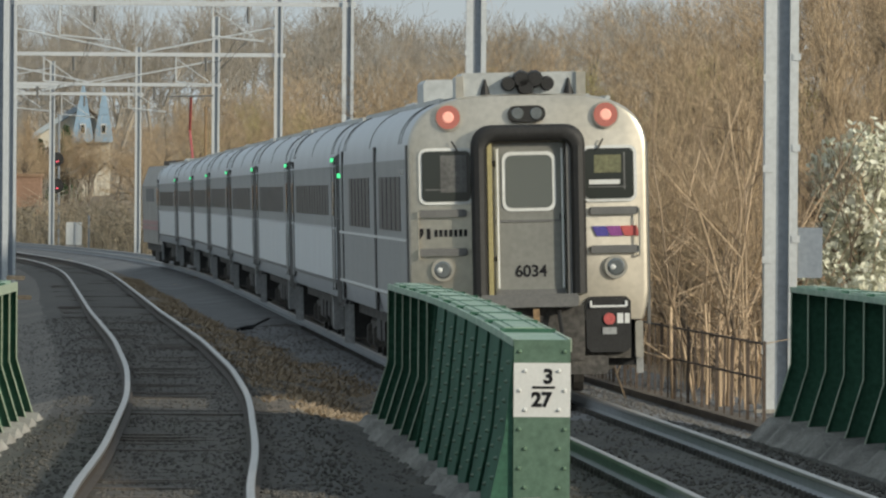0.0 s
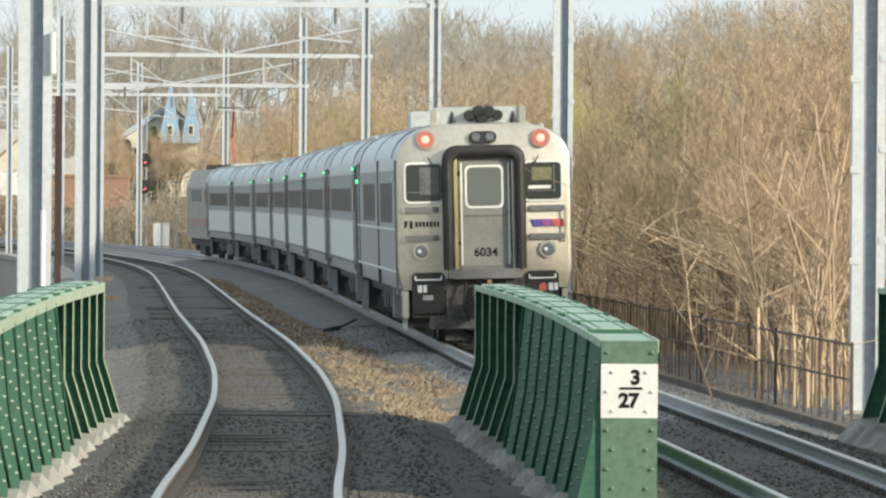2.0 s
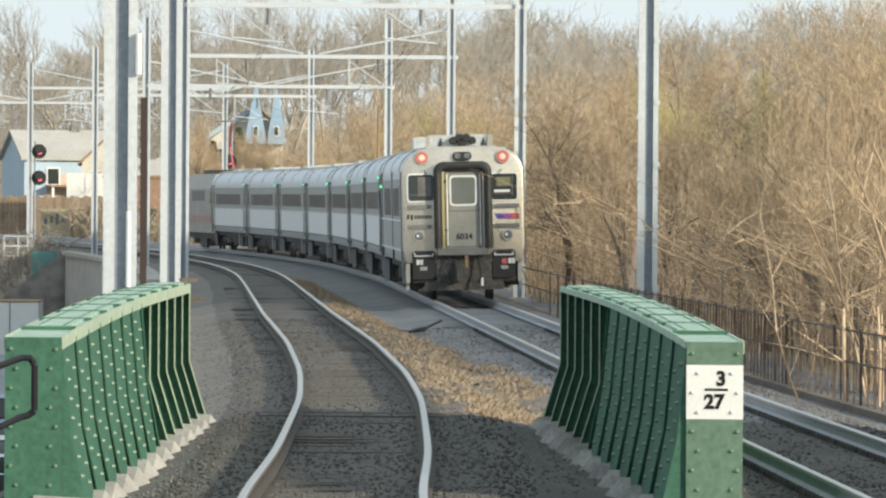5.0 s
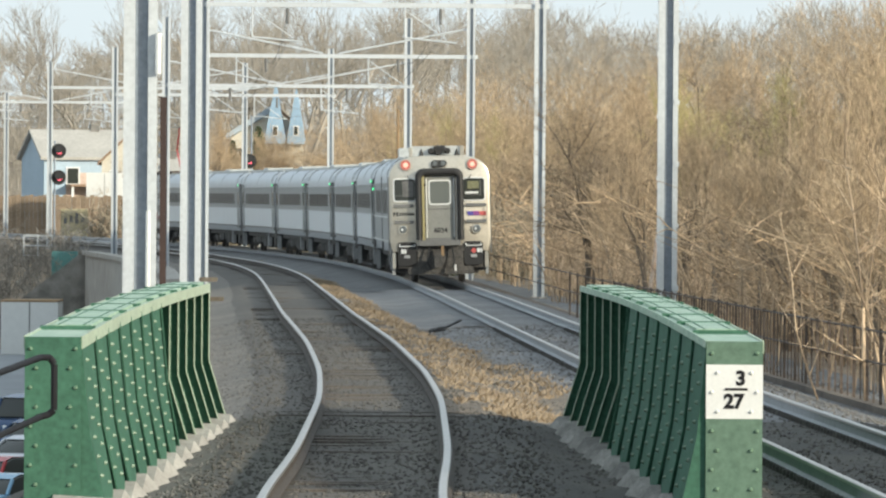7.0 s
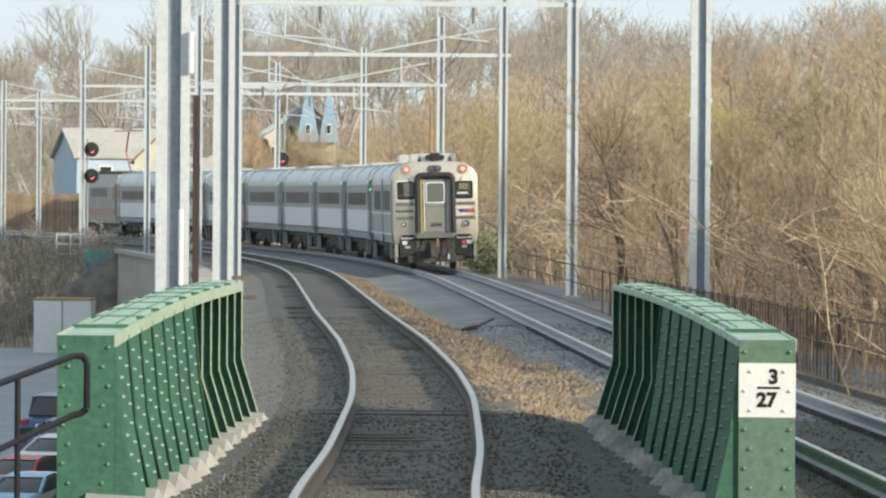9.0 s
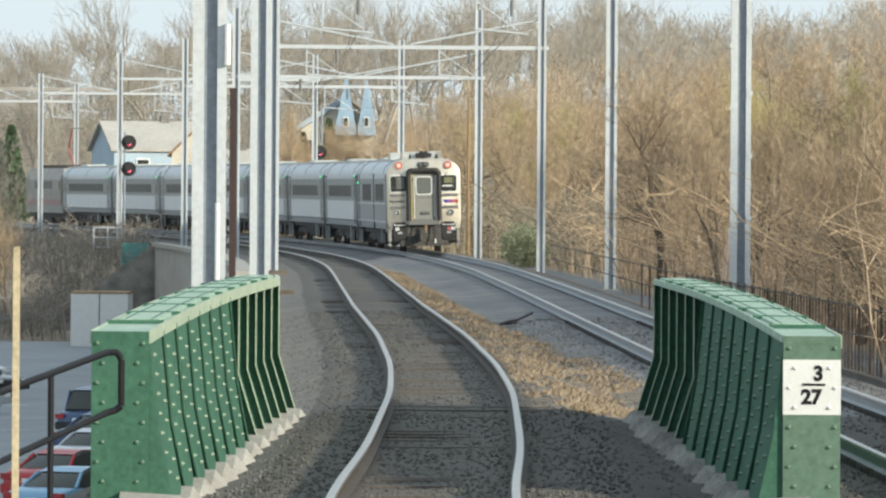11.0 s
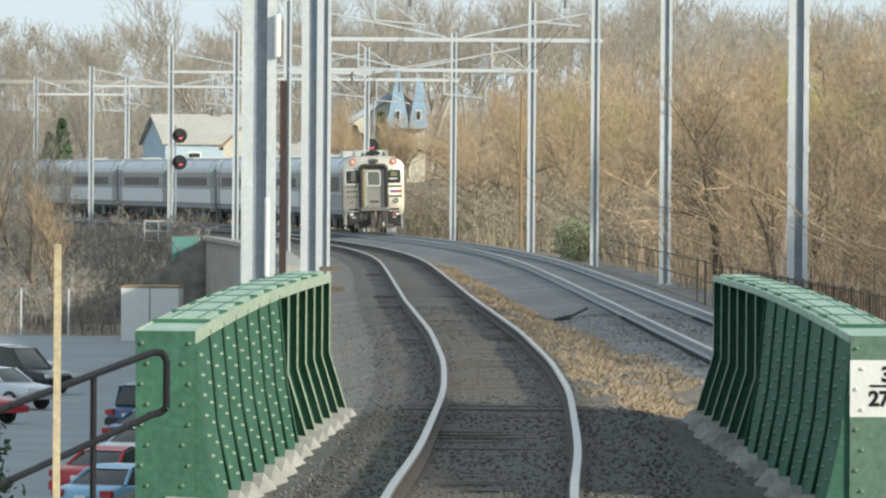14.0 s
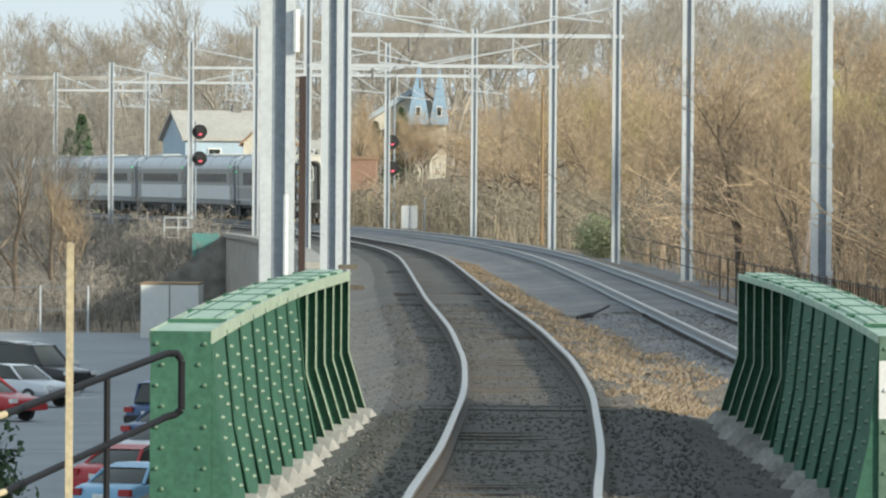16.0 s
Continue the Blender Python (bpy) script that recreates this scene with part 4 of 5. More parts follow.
def locomotive(m):
    root = thing("electric_locomotive", m, "dusty grey electric locomotive with faded pink stripe and raised pantograph", "locomotive", "cars of the train")
    L = 19.5
    prof = [(-1.48, 1.0), (-1.5, 3.2), (-1.2, 3.95), (1.2, 3.95), (1.5, 3.2), (1.48, 1.0)]
    part("body", Geo().prism(prof, .8, L - .8), LOCO_GREY, root)
    part("cab_front", Geo().add([(-1.4, 0, 1.0), (1.4, 0, 1.0), (1.4, 0, 2.4), (-1.4, 0, 2.4), (-1.48, .8, 1.0), (1.48, .8, 1.0), (1.25, .8, 3.85), (-1.25, .8, 3.85)],
                                [(0, 1, 2, 3), (3, 2, 6, 7), (1, 5, 6, 2), (0, 3, 7, 4), (0, 4, 5, 1)]), LOCO_GREY, root)
    part("cab_front", Geo().add([(-1.4, L, 1.0), (1.4, L, 1.0), (1.4, L, 2.4), (-1.4, L, 2.4), (-1.48, L - .8, 1.0), (1.48, L - .8, 1.0), (1.25, L - .8, 3.85), (-1.25, L - .8, 3.85)],
                                [(0, 3, 2, 1), (3, 7, 6, 2), (1, 2, 6, 5), (0, 4, 7, 3), (0, 1, 5, 4)]), LOCO_GREY, root)
    for k, z in enumerate((1.52, 1.72)):
        for sx in (-1, 1):
            a, b = sorted((sx * 1.47, sx * 1.515))
            part("stripe", Geo().box(a, b, 1.0, L - 1.0, z, z + .16), LOCO_PINK, root, "faded dusty pink stripe")
    for sx in (-1, 1):
        a, b = sorted((sx * 1.46, sx * 1.51))
        part("cab_window", Geo().box(a, b, 1.1, 2.0, 2.5, 3.1), DARK_GLASS, root)
        part("grille", Geo().box(a, b, 5, 14, 2.6, 3.1), GREY_TRIM, root)
    part("underframe", Geo().box(-1.3, 1.3, .5, L - .5, .7, 1.02).box(-1.25, 1.25, 7.5, 12, .3, .8), UNDER, root)
    bogie(root, 4.0)
    bogie(root, L - 4.0)
    part("roof_gear", Geo().box(-.7, .7, 3, 16.5, 3.95, 4.15), RUSTY, root)
    pan = part("pantograph", Geo().path([(0, 5.0, 4.15), (0, 7.4, 5.3), (0, 5.6, 6.55)], .05, 6), LOGO[2], root, "raised pantograph arm")
    part("contact_shoe", Geo().box(-.85, .85, 5.5, 5.7, 6.55, 6.62), GREY_TRIM, pan)
    return root


train = [cab_car(Matrix())]
first = coach(Matrix())
train += [first] + [copy_thing(first, Matrix()) for _ in range(6)]
train.append(locomotive(Matrix()))
REAR_START = 116.9


def car_pose(i, t):
    s = REAR_START + 21.16 * t + .2268 * t * t + i * CAR_L
    a, b = on_right_track(s + 3.4), on_right_track(s + CAR_L - 4)
    d = (b - a).normalized()
    yaw = math.degrees(math.atan2(-d.x, d.y))
    p = a - d * 3.4
    return pose(p.x, p.y, p.z - LOW, 0, -1.5, yaw)


# ================= bare trees and brush =================
def tubes_mesh(name, segs, material, n=3):
    """One mesh of thin tapering sticks; segs: rows of x0 y0 z0 x1 y1 z1 r0 r1."""
    s = np.asarray(segs, float)
    a, b = s[:, 0:3], s[:, 3:6]
    d = b - a
    d /= np.maximum(np.linalg.norm(d, axis=1, keepdims=True), 1e-6)
    ref = np.where(np.abs(d[:, 2:3]) > .9, np.array([[1., 0, 0]]), np.array([[0, 0, 1.]]))
    u = np.cross(d, ref)
    u /= np.linalg.norm(u, axis=1, keepdims=True)
    w = np.cross(d, u)
    rings = []
    for p, r in ((a, s[:, 6:7]), (b, s[:, 7:8])):
        for k in range(n):
            t = 2 * math.pi * k / n
            rings.append(p + (u * math.cos(t) + w * math.sin(t)) * r)
    v = np.stack(rings, 1).reshape(-1, 3)
    q = np.array([[k, (k + 1) % n, n + (k + 1) % n, n + k] for k in range(n)])
    f = (np.arange(len(s))[:, None, None] * 2 * n + q[None]).reshape(-1, 4)
    me = bpy.data.meshes.new(name)
    me.vertices.add(len(v))
    me.vertices.foreach_set("co", v.ravel())
    me.loops.add(f.size)
    me.loops.foreach_set("vertex_index", f.ravel().astype(np.int32))
    me.polygons.add(len(f))
    me.polygons.foreach_set("loop_start", np.arange(0, f.size, 4, dtype=np.int32))
    me.materials.append(material)
    me.update(calc_edges=True)
    me.validate()
    return me


def grow(seed, height, levels=5, spread=.55, up=.25, thick=.016, lean=.1, start=.3):
    """Sticks of a bare tree: forking limbs with ever finer twigs."""
    r = random.Random(seed)
    out = []

    def limb(p, d, length, rad, level):
        n = 3 if level < 3 else 2
        for k in range(n):
            d = (d + Vector((r.gauss(0, .13), r.gauss(0, .13), r.gauss(0, .08) + up * .12))).normalized()
            q = p + d * (length / n)
            r1 = rad * (1 - .28 / n * (k + 1)) if level < levels - 1 else rad * (1 - .7 * (k + 1) / n)
            out.append((*p, *q, max(rad, .004), max(r1, .003), level))
            if level < levels and (k > 0 or level > 0):
                for _ in range(r.choice((1, 1, 2)) if level < 3 else r.choice((1, 2, 2))):
                    side = Vector((r.gauss(0, 1), r.gauss(0, 1), r.gauss(0, .35))).normalized()
                    nd = (d * (1 - spread) + side * spread + Vector((0, 0, up))).normalized()
                    limb(q, nd, length * r.uniform(.52, .76), max(rad * r.uniform(.45, .62), .006), level + 1)
            p, rad = q, r1
        if level < levels:
            limb(p, d, length * .7, rad * .75, level + 1)

    limb(Vector((0, 0, 0)), Vector((r.gauss(0, lean), r.gauss(0, lean), 1)).normalized(), height * start, height * thick, 0)
    a = np.array(out)
    a[:, :6] *= height / a[:, 5].max()
    a[:, 6:8] = np.maximum(a[:, 6:8], .0045)
    return a


def tree_kind(seed, height, label, twig, **kw):
    a = grow(seed, height, **kw)
    root = thing("bare_tree", Matrix(), label, "tree", "bare trees of the bank")
    big = a[:, 8] <= 2
    t = new("trunk", tubes_mesh("trunk", a[big, :8], BARK, 6))
    c = new("crown", tubes_mesh("crown", a[~big, :8], twig, 3))
    t.parent = c.parent = root
    c["label"] = "crown of fine bare twigs"
    return root, a


KINDS = [tree_kind(11, 9, "leafless brown tree with a fine twiggy crown", TWIG),
         tree_kind(23, 8, "leafless tree with upright pale branches", TWIG, spread=.42, up=.4),
         tree_kind(37, 7, "yellow-budding small tree on the bank", TWIG_GOLD, spread=.5, up=.35, thick=.012),
         tree_kind(41, 10, "tall leafless tree with spreading dark limbs", TWIG, spread=.62, up=.15, thick=.02),
         tree_kind(59, 6, "slender leaning sapling with bare twigs", TWIG, spread=.5, up=.3, thick=.011, lean=.3)]
BARK_DARK = mat("dark_bark", (.17, .132, .098), .95, vary=.4, scale=1.2, fine=14, bump=.6)


def dark_tree():
    root, a = tree_kind(83, 7.5, "dark crooked leafless tree standing in the brush", DARK_TWIG, spread=.66, up=.12, thick=.021, lean=.08)
    for ob in root.children:
        if ob.name.startswith("trunk"):
            ob.data.materials[0] = BARK_DARK
    return root, a


KINDS.append(dark_tree())
KINDS.append(tree_kind(67, 9, "grey leafless tree with fine hazy twigs below the railway", SHADE_TWIG, spread=.5, up=.3))
placed_once = set()


def plant(k, x, y, s, turn, z=None):
    root = KINDS[k][0]
    m = Matrix.Translation((x, y, (ground_z(x, y) - .1) if z is None else z)) @ Matrix.Rotation(turn, 4, 'Z')
    if k in placed_once:
        ob = copy_thing(root, m)
    else:
        placed_once.add(k)
        ob = root
        ob.matrix_basis = m
    ob.scale = (s, s, s)
    return ob


rt = random.Random(77)
for k in range(125):
    y = 150 + 400 * rt.random() ** 1.15
    p = 6.5 + 34 * rt.random() ** 1.4
    kind = rt.choice((0, 0, 1, 1, 2, 3, 4))
    if y > 430 and -.0205 * y < xr(y) + p < -.010 * y:
        p += 9
    big = smooth01(5, 30, p)
    plant(kind, xr(y) + p, y, rt.uniform(.6, .9) + .5 * big, rt.uniform(0, 6.3))
# along the curve, past the signal and beside the far poles
for k in range(24):
    y = 470 + 170 * rt.random()
    x = xr(y) + rt.uniform(9, 34)
    if -.0205 * y < x < -.010 * y:
        x += 8
    plant(rt.choice((0, 1, 2, 3)), x, y, rt.uniform(.65, 1.15), rt.uniform(0, 6.3))
for x, y, sc in ((5.25, 262, .95), (7.9, 236, .85), (9.6, 208, .75), (13, 240, .8), (7.2, 285, .8), (11.5, 190, .6), (12.0, 305, .9), (9.4, 170, .55)):
    plant(5, x, y, sc, rt.uniform(0, 6.3))
# saplings just behind the railing
for k in range(46):
    y = 121 + 150 * rt.random() ** 1.4
    x = xr(y) + rt.uniform(3.9, 6.5)
    if y < 142 and x > .0605 * y:
        y += 45
    plant(rt.choice((1, 1, 4)), x, y, rt.uniform(.4, .75), rt.uniform(0, 6.3))
# larger bare trees that stand out of the thicket
for k in range(16):
    y = 150 + 230 * rt.random()
    plant(rt.choice((5, 5, 1)), xr(y) + rt.uniform(5.5, 15), y, rt.uniform(.55, .95), rt.uniform(0, 6.3))
# clumps of tan stems close behind the railing
def stem_clump():
    g = np.random.default_rng(31)
    root = thing("stem_clump", Matrix(), "clump of bare tan stems rising behind the railing", "shrub", "stem clumps on the bank")
    every = []
    for k in range(13):
        rows = []
        p = np.array((g.normal(0, .35), g.normal(0, .35), 0))
        d = np.array((p[0] * .3 + g.normal(0, .10), p[1] * .3, 1.0))
        r, n = g.uniform(.018, .036), 6
        for j in range(n):
            q = p + d / np.linalg.norm(d) * g.uniform(.6, .95)
            rows.append((*p, *q, r, r * .82))
            for i in range(2):
                u = g.normal(0, 1, 3)
                u[2] = abs(u[2]) + .35
                u /= np.linalg.norm(u)
                tip = q + u * g.uniform(.35, .9)
                rows.append((*q, *tip, r * .45, r * .2))
                end = tip + (u + g.normal(0, .5, 3)) * .35
                rows.append((*tip, *end, r * .2, r * .1))
            p, r = q, r * .82
            d = d + np.array((g.normal(0, .13), g.normal(0, .13), 0))
        every += rows
    st = new("stem_tangle", tubes_mesh("stem_tangle", np.array(every), WARM_STEM, 5))
    st.parent = root
    tagged(st, kind="stuff")
    return root


clump = stem_clump()
for k in range(20):
    y = 133 if k == 0 else 126 + 190 * rt.random() ** 1.2
    x = .0553 * y if k == 0 else xr(y) + rt.uniform(3.4, 5.6)
    if k and y < 142 and x > .0605 * y:
        y += 40
    m = Matrix.Translation((x, y, ground_z(x, y) - .1)) @ Matrix.Rotation(rt.uniform(0, 6.3) if k else 0, 4, 'Z')
    ob = copy_thing(clump, m) if k else clump
    ob.matrix_basis = m
    sc = rt.uniform(.6, .95) if k else 1.0
    ob.scale = (sc, sc, sc)
# a row before the blue gables
for k in range(15):
    y = 672 + 14 * rt.random()
    plant(rt.choice((0, 3)), y * rt.uniform(-.021, -.011), y, rt.uniform(.5, .68), rt.uniform(0, 6.3))
# below the bank on the other side, by the car park
for x, y, k, s in ((-22.0, 428, 1, .95), (-25.5, 432, 6, 1.4), (-27.5, 428, 6, 1.3), (-24.5, 450, 6, 1.2), (-30, 440, 6, 1.5), (-29, 470, 6, 1.4), (-33, 500, 6, 1.4), (-26.5, 478, 6, 1.0)):
    plant(k, x, y, s, rt.uniform(0, 6.3))

# far woods over the hill
far = []
cheap = [grow(s, h, levels=4, **kw) for s, h, kw in ((5, 11, {}), (6, 12, dict(spread=.45, up=.35)), (7, 10, dict(spread=.6)))]
for k in range(290):
    y = rt.uniform(690, 1150)
    x = rt.uniform(-.075, .06) * y - (8 if rt.random() < .3 else 0)
    if (abs(x - xr(y)) < 9 and y < 800) or (y < 720 and -.0205 * y < x < -.010 * y):
        continue
    a = rt.choice(cheap)[:, :8].copy()
    s, t = (rt.uniform(.75, 1.35) if x > -.036 * y else rt.uniform(.5, .95)) + (.3 if rt.random() < .12 else 0), rt.uniform(0, 6.3)
    c, sn = math.cos(t), math.sin(t)
    for i in (0, 3):
        xx, yy_ = a[:, i] * c - a[:, i + 1] * sn, a[:, i] * sn + a[:, i + 1] * c
        a[:, i], a[:, i + 1] = xx * s + x, yy_ * s + y
        a[:, i + 2] = a[:, i + 2] * s + ground_z(x, y)
    a[:, 6:8] = np.maximum(a[:, 6:8] * s, .014)
    far.append(a)
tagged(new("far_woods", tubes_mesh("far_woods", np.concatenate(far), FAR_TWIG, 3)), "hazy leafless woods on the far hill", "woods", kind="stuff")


def brush(name, count, where, hgt, material, label, seed, rad=.012, tilt=.2, twigs=6):
    """Tangled dry stems that arch over, each with crooked side twigs; clumps stand higher than the gaps between them."""
    g = np.random.default_rng(seed)
    rows = []
    for k in range(count):
        x, y = where(g)
        z = ground_z(x, y) - .05
        clump_h = 1 + .75 * noise.noise((x * .33, y * .05, seed))
        h = hgt * g.uniform(.45, 1.15) * clump_h
        lean = g.normal(0, tilt, 2)
        a = np.array((x, y, z))
        m = a + np.array((lean[0] * h * .4, lean[1] * h * .4, h * .55))
        l2 = lean * 1.8 + g.normal(0, .4, 2)
        b = m + np.array((l2[0] * h * .5, l2[1] * h * .5, h * .36))
        r = rad * g.uniform(.6, 1.8) * (1 + y / 500)
        rows.append((*a, *m, r, r * .75))
        rows.append((*m, *b, r * .75, r * .35))
        for j in range(twigs):
            u = g.uniform(.2, 1)
            p = a + (m - a) * u / .55 if u < .55 else m + (b - m) * (u - .55) / .45
            d = g.normal(0, 1, 3)
            d[2] = d[2] * .55 + .25
            d /= np.linalg.norm(d)
            q = p + d * h * g.uniform(.10, .24)
            rows.append((*p, *q, r * .6, r * .42))
            d = d + g.normal(0, .6, 3)
            e = q + d / np.linalg.norm(d) * h * g.uniform(.08, .2)
            rows.append((*q, *e, r * .42, r * .2))
    return tagged(new(name, tubes_mesh(name, rows, material, 3)), label, "brush", kind="stuff")


def on_bank(g):
    y = 118 + 222 * g.random() ** 1.25
    p = 5.2 + 21 * g.random() ** 1.6
    x = xr(y) + p
    return x, (y + 45 if y < 142 and x > .0605 * y else y)


def on_far_bank(g):
    y = 340 + 260 * g.random() ** 1.2
    return xr(y) + 4.6 + 21 * g.random() ** 1.6, y


def near_rail(g):
    y = 122 + 230 * g.random() ** 1.3
    x = xr(y) + 3.6 + abs(g.normal(0, 1.6))
    return x, (y + 45 if y < 142 and x > .0605 * y else y)


def lot_slope(g):
    y = g.uniform(453, 600)
    return xl(y) - 3.6 - 9 * g.random(), y


def lot_end(g):
    y = g.uniform(424, 460)
    return xl(y) - 9 - 30 * g.random(), y


brush("far_bank_brush", 4000, on_far_bank, 2.5, FAR_STEM, "dry brush at the far end of the bank, greyed for haze", 21, .012, .35)
brush("bank_brush", 6800, on_bank, 2.7, THICKET, "dense tangle of dry brown brush over the bank", 1, .013, .42)
brush("pale_saplings", 260, near_rail, 2.7, WARM_STEM, "tan dry saplings behind the railing", 2, .013, .10)
def far_hill(g):
    y = g.uniform(655, 1150)
    x = y * g.uniform(-.075, .055)
    return (x if abs(x - xr(y)) > 7 else xr(y) + 9), y


brush("hill_brush", 4600, far_hill, 3.6, FAR_TWIG, "scrub on the far hill, greyed for haze", 9, .011, .3, 5)
brush("slope_brush", 2600, lot_slope, 1.5, SHADE_TWIG, "bare brush on the slope under the railway, toned for shade", 3)
brush("fence_brush", 1300, lot_end, 3.0, SHADE_TWIG, "brush behind the car park fence, greyed for shade and haze", 5)


def leaf_crown(name, parent, centre, size, count, material, seed, leaf=.05, cone=False):
    g = np.random.default_rng(seed)
    geo = Geo()
    for k in range(count):
        if cone:
            u = g.random() ** .7
            rr = size[0] * (1 - u) * (.35 + .65 * g.random()) + .05
            t = g.uniform(0, 6.3)
            c = Vector(centre) + Vector((rr * math.cos(t), rr * math.sin(t), u * size[2] - .15 * rr))
        else:
            d = Vector(g.normal(0, 1, 3)).normalized() * (g.random() ** .5)
            lump = 1 + .3 * noise.noise(d * 3.1)
            c = Vector(centre) + Vector((d.x * size[0] * lump, d.y * size[1] * lump, d.z * size[2] * lump))
        a, b = Vector(g.normal(0, leaf, 3)), Vector(g.normal(0, leaf, 3))
        geo.add([c - a, c + b, c + a, c - b], [(0, 1, 2, 3)])
    return part(name, geo, material, parent)


blossom = thing("blossom_tree", pose(10.0, 141, ground_z(10.0, 141) - .05), "small tree covered in white blossom beside the bank", "tree")
bt = new("trunk", tubes_mesh("trunk", grow(91, 4.2, levels=4, spread=.4, up=.5)[:, :8], BARK, 5))
bt.parent = blossom
for k in range(11):
    t = k * 2.4
    leaf_crown("blossom_clump", blossom, (.75 * math.cos(t) * (1 - k / 16), .75 * math.sin(t) * (1 - k / 16), 1.0 + k * .27), (.50, .50, .55), 800, BLOSSOM, 60 + k, .032)

conifer = thing("evergreen_tree", pose(-5.75, 92, -5.7), "dark green evergreen rising beside the bridge", "tree")
part("trunk", Geo().tube((0, 0, 0), (0, 0, 5.4), .12, .02, 8), BARK, conifer)
leaf_crown("crown", conifer, (0, 0, 4.4), (.75, .75, 1.6), 16000, EVERGREEN, 8, .022)

fir = None
for x, y, sc in ((-11.6, 690, .95), (-33.2, 640, 1.15), (-34.4, 646, 1.0), (-13.6, 692, .8), (-35, 680, .95), (-37.5, 690, .8)):
    if fir is None:
        fir = thing("fir_tree", Matrix(), "dark green evergreen tree among the houses", "tree", "evergreens on the hill")
        part("trunk", Geo().tube((0, 0, 0), (0, 0, 5.4), .12, .02, 8), BARK, fir)
        leaf_crown("crown", fir, (0, 0, .5), (1.5, 1.5, 5.7), 2600, EVERGREEN, 8, .11, True)
        c = fir
        c.matrix_basis = pose(x, y, ground_z(x, y) - .2)
    else:
        c = copy_thing(fir, pose(x, y, ground_z(x, y) - .2))
    c.scale = (sc, sc, sc)
for x, z in ((-2.16, 1.42), (-2.08, 1.18)):
    tagged(new("timber_end", Geo().box(x - .43, x - .20, 111.0, 111.2, z, z + .055, b=.015).mesh("timber_end", KERB)), "pale timber end sticking out past the girder", "timber")

BUSH_Y = min(range(300, 400), key=lambda v: abs(v * .0049 - xr(v) - 3.4))
bush = thing("green_bush", pose(BUSH_Y * .0049, BUSH_Y, ground_z(BUSH_Y * .0049, BUSH_Y)), "greening bush at the foot of the bank", "bush")
leaf_crown("leaves", bush, (0, 0, .8), (1.0, .9, 1.0), 4200, island_mat("olive_leaves", (.32, .34, .20), (.48, .48, .30)), 12, .035)

# ================= railing along the bank =================
def fence_x(y):
    return xr(y) + float(np.interp(y, (118, 207, 330, 430), (3.1, 2.1, 1.9, 2.1)))


fence = thing("bank_railing", pose(0, 0, 0), "rusty dark iron railing along the bank", "railing")
PICKET = Geo().box(-.011, .011, -.011, .011, -.52, .58).mesh("picket", RUSTY)
y = 118.0
while y < 300:
    bay = 2.4 if y < 200 else 4.8
    x, y2 = fence_x(y), y + bay
    x2 = fence_x(y2)
    z0 = -.62
    if y < 230:
        part("post", Geo().box(x - .022, x + .022, y - .022, y + .022, z0, .62), RUSTY, fence)
    for z in (.58, .12):
        part("rail", Geo().tube((x, y, z), (x2, y2, z), .017, n=6, cap=False), RUSTY, fence)
    for k in range(1, 3 if 144 < y < 200 else (2 if y < 200 else 1)):
        u = k / (3 if 144 < y < 200 else 2)
        px, py_ = x + (x2 - x) * u, y + bay * u
        pick = new("picket", PICKET)
        pick.parent, pick.location = fence, (px, py_, 0)
    y = y2
kerb = Geo()
ky = list(np.arange(112, 420, 6.0))
for a, b in zip(ky, ky[1:]):
    xa, xb = fence_x(a), fence_x(b)
    kerb.add([(xa - .15, a, -.9), (xa + .2, a, -.9), (xa + .2, a, -.47), (xa - .15, a, -.47), (xb - .15, b, -.9), (xb + .2, b, -.9), (xb + .2, b, -.47), (xb - .15, b, -.47)],
             [(0, 1, 5, 4), (1, 2, 6, 5), (2, 3, 7, 6), (3, 0, 4, 7), (0, 3, 2, 1), (4, 5, 6, 7)])
tagged(new("kerb", kerb.mesh("kerb", KERB)), "low concrete kerb under the railing", "kerb", kind="structure")

lean_pole = tagged(new("leaning_pole", Geo().tube((5.28, 203, -.6), (5.75, 203, 3.05), .055, .045, 8).mesh("leaning_pole", PINK_WOOD)), "thin pinkish weathered timber pole leaning in the brush", "pole")
tagged(new("snag", Geo().tube((-.57, 400, -.5), (-.57, 400, 6.3), .075, .05, 8).mesh("snag", WOOD)), "slim bare wooden post among the trees", "post")
box = thing("equipment_box", pose(8.15, 129.3, 1.35), "grey steel cabinet fixed behind a pole", "cabinet")
part("housing", Geo().box(-.02, .50, -.15, .15, 0, .72, b=.02), GALV_DARK, box)
part("conduit", Geo().tube((.12, -.17, -1.9), (.12, -.17, .7), .02, n=8), STAKE_WOOD, box)

# ================= beside the left girder =================
landing = tagged(new("stair_landing", Geo().box(-6.6, -3.36, 66, 79.2, -6.0, -.95).mesh("stair_landing", CONCRETE)), "concrete landing at the end of the bridge", "landing", kind="structure")
hr = thing("stair_railing", pose(0, 0, 0), "black pipe handrail, worn to bare metal in part", "railing")
top = [(-5.3, 72.5, .33), (-4.3, 75, .66), (-3.22, 78.9, 1.06)]
low = [(-5.3, 72.5, -.27), (-4.3, 75, .06), (-3.22, 78.9, .54)]
part("top_rail", Geo().path(top[1:] + [(-3.14, 79.0, 1.06), (-3.10, 79.0, 1.0), (-3.10, 79.0, .60), (-3.15, 79.0, .56), (-3.24, 78.88, .535)], .03, 10), BLACK_PAINT, hr, smooth=True)
part("top_rail", Geo().path(top[:2], .028, 10), STAKE_WOOD, hr, "worn pale length of the handrail", smooth=True)
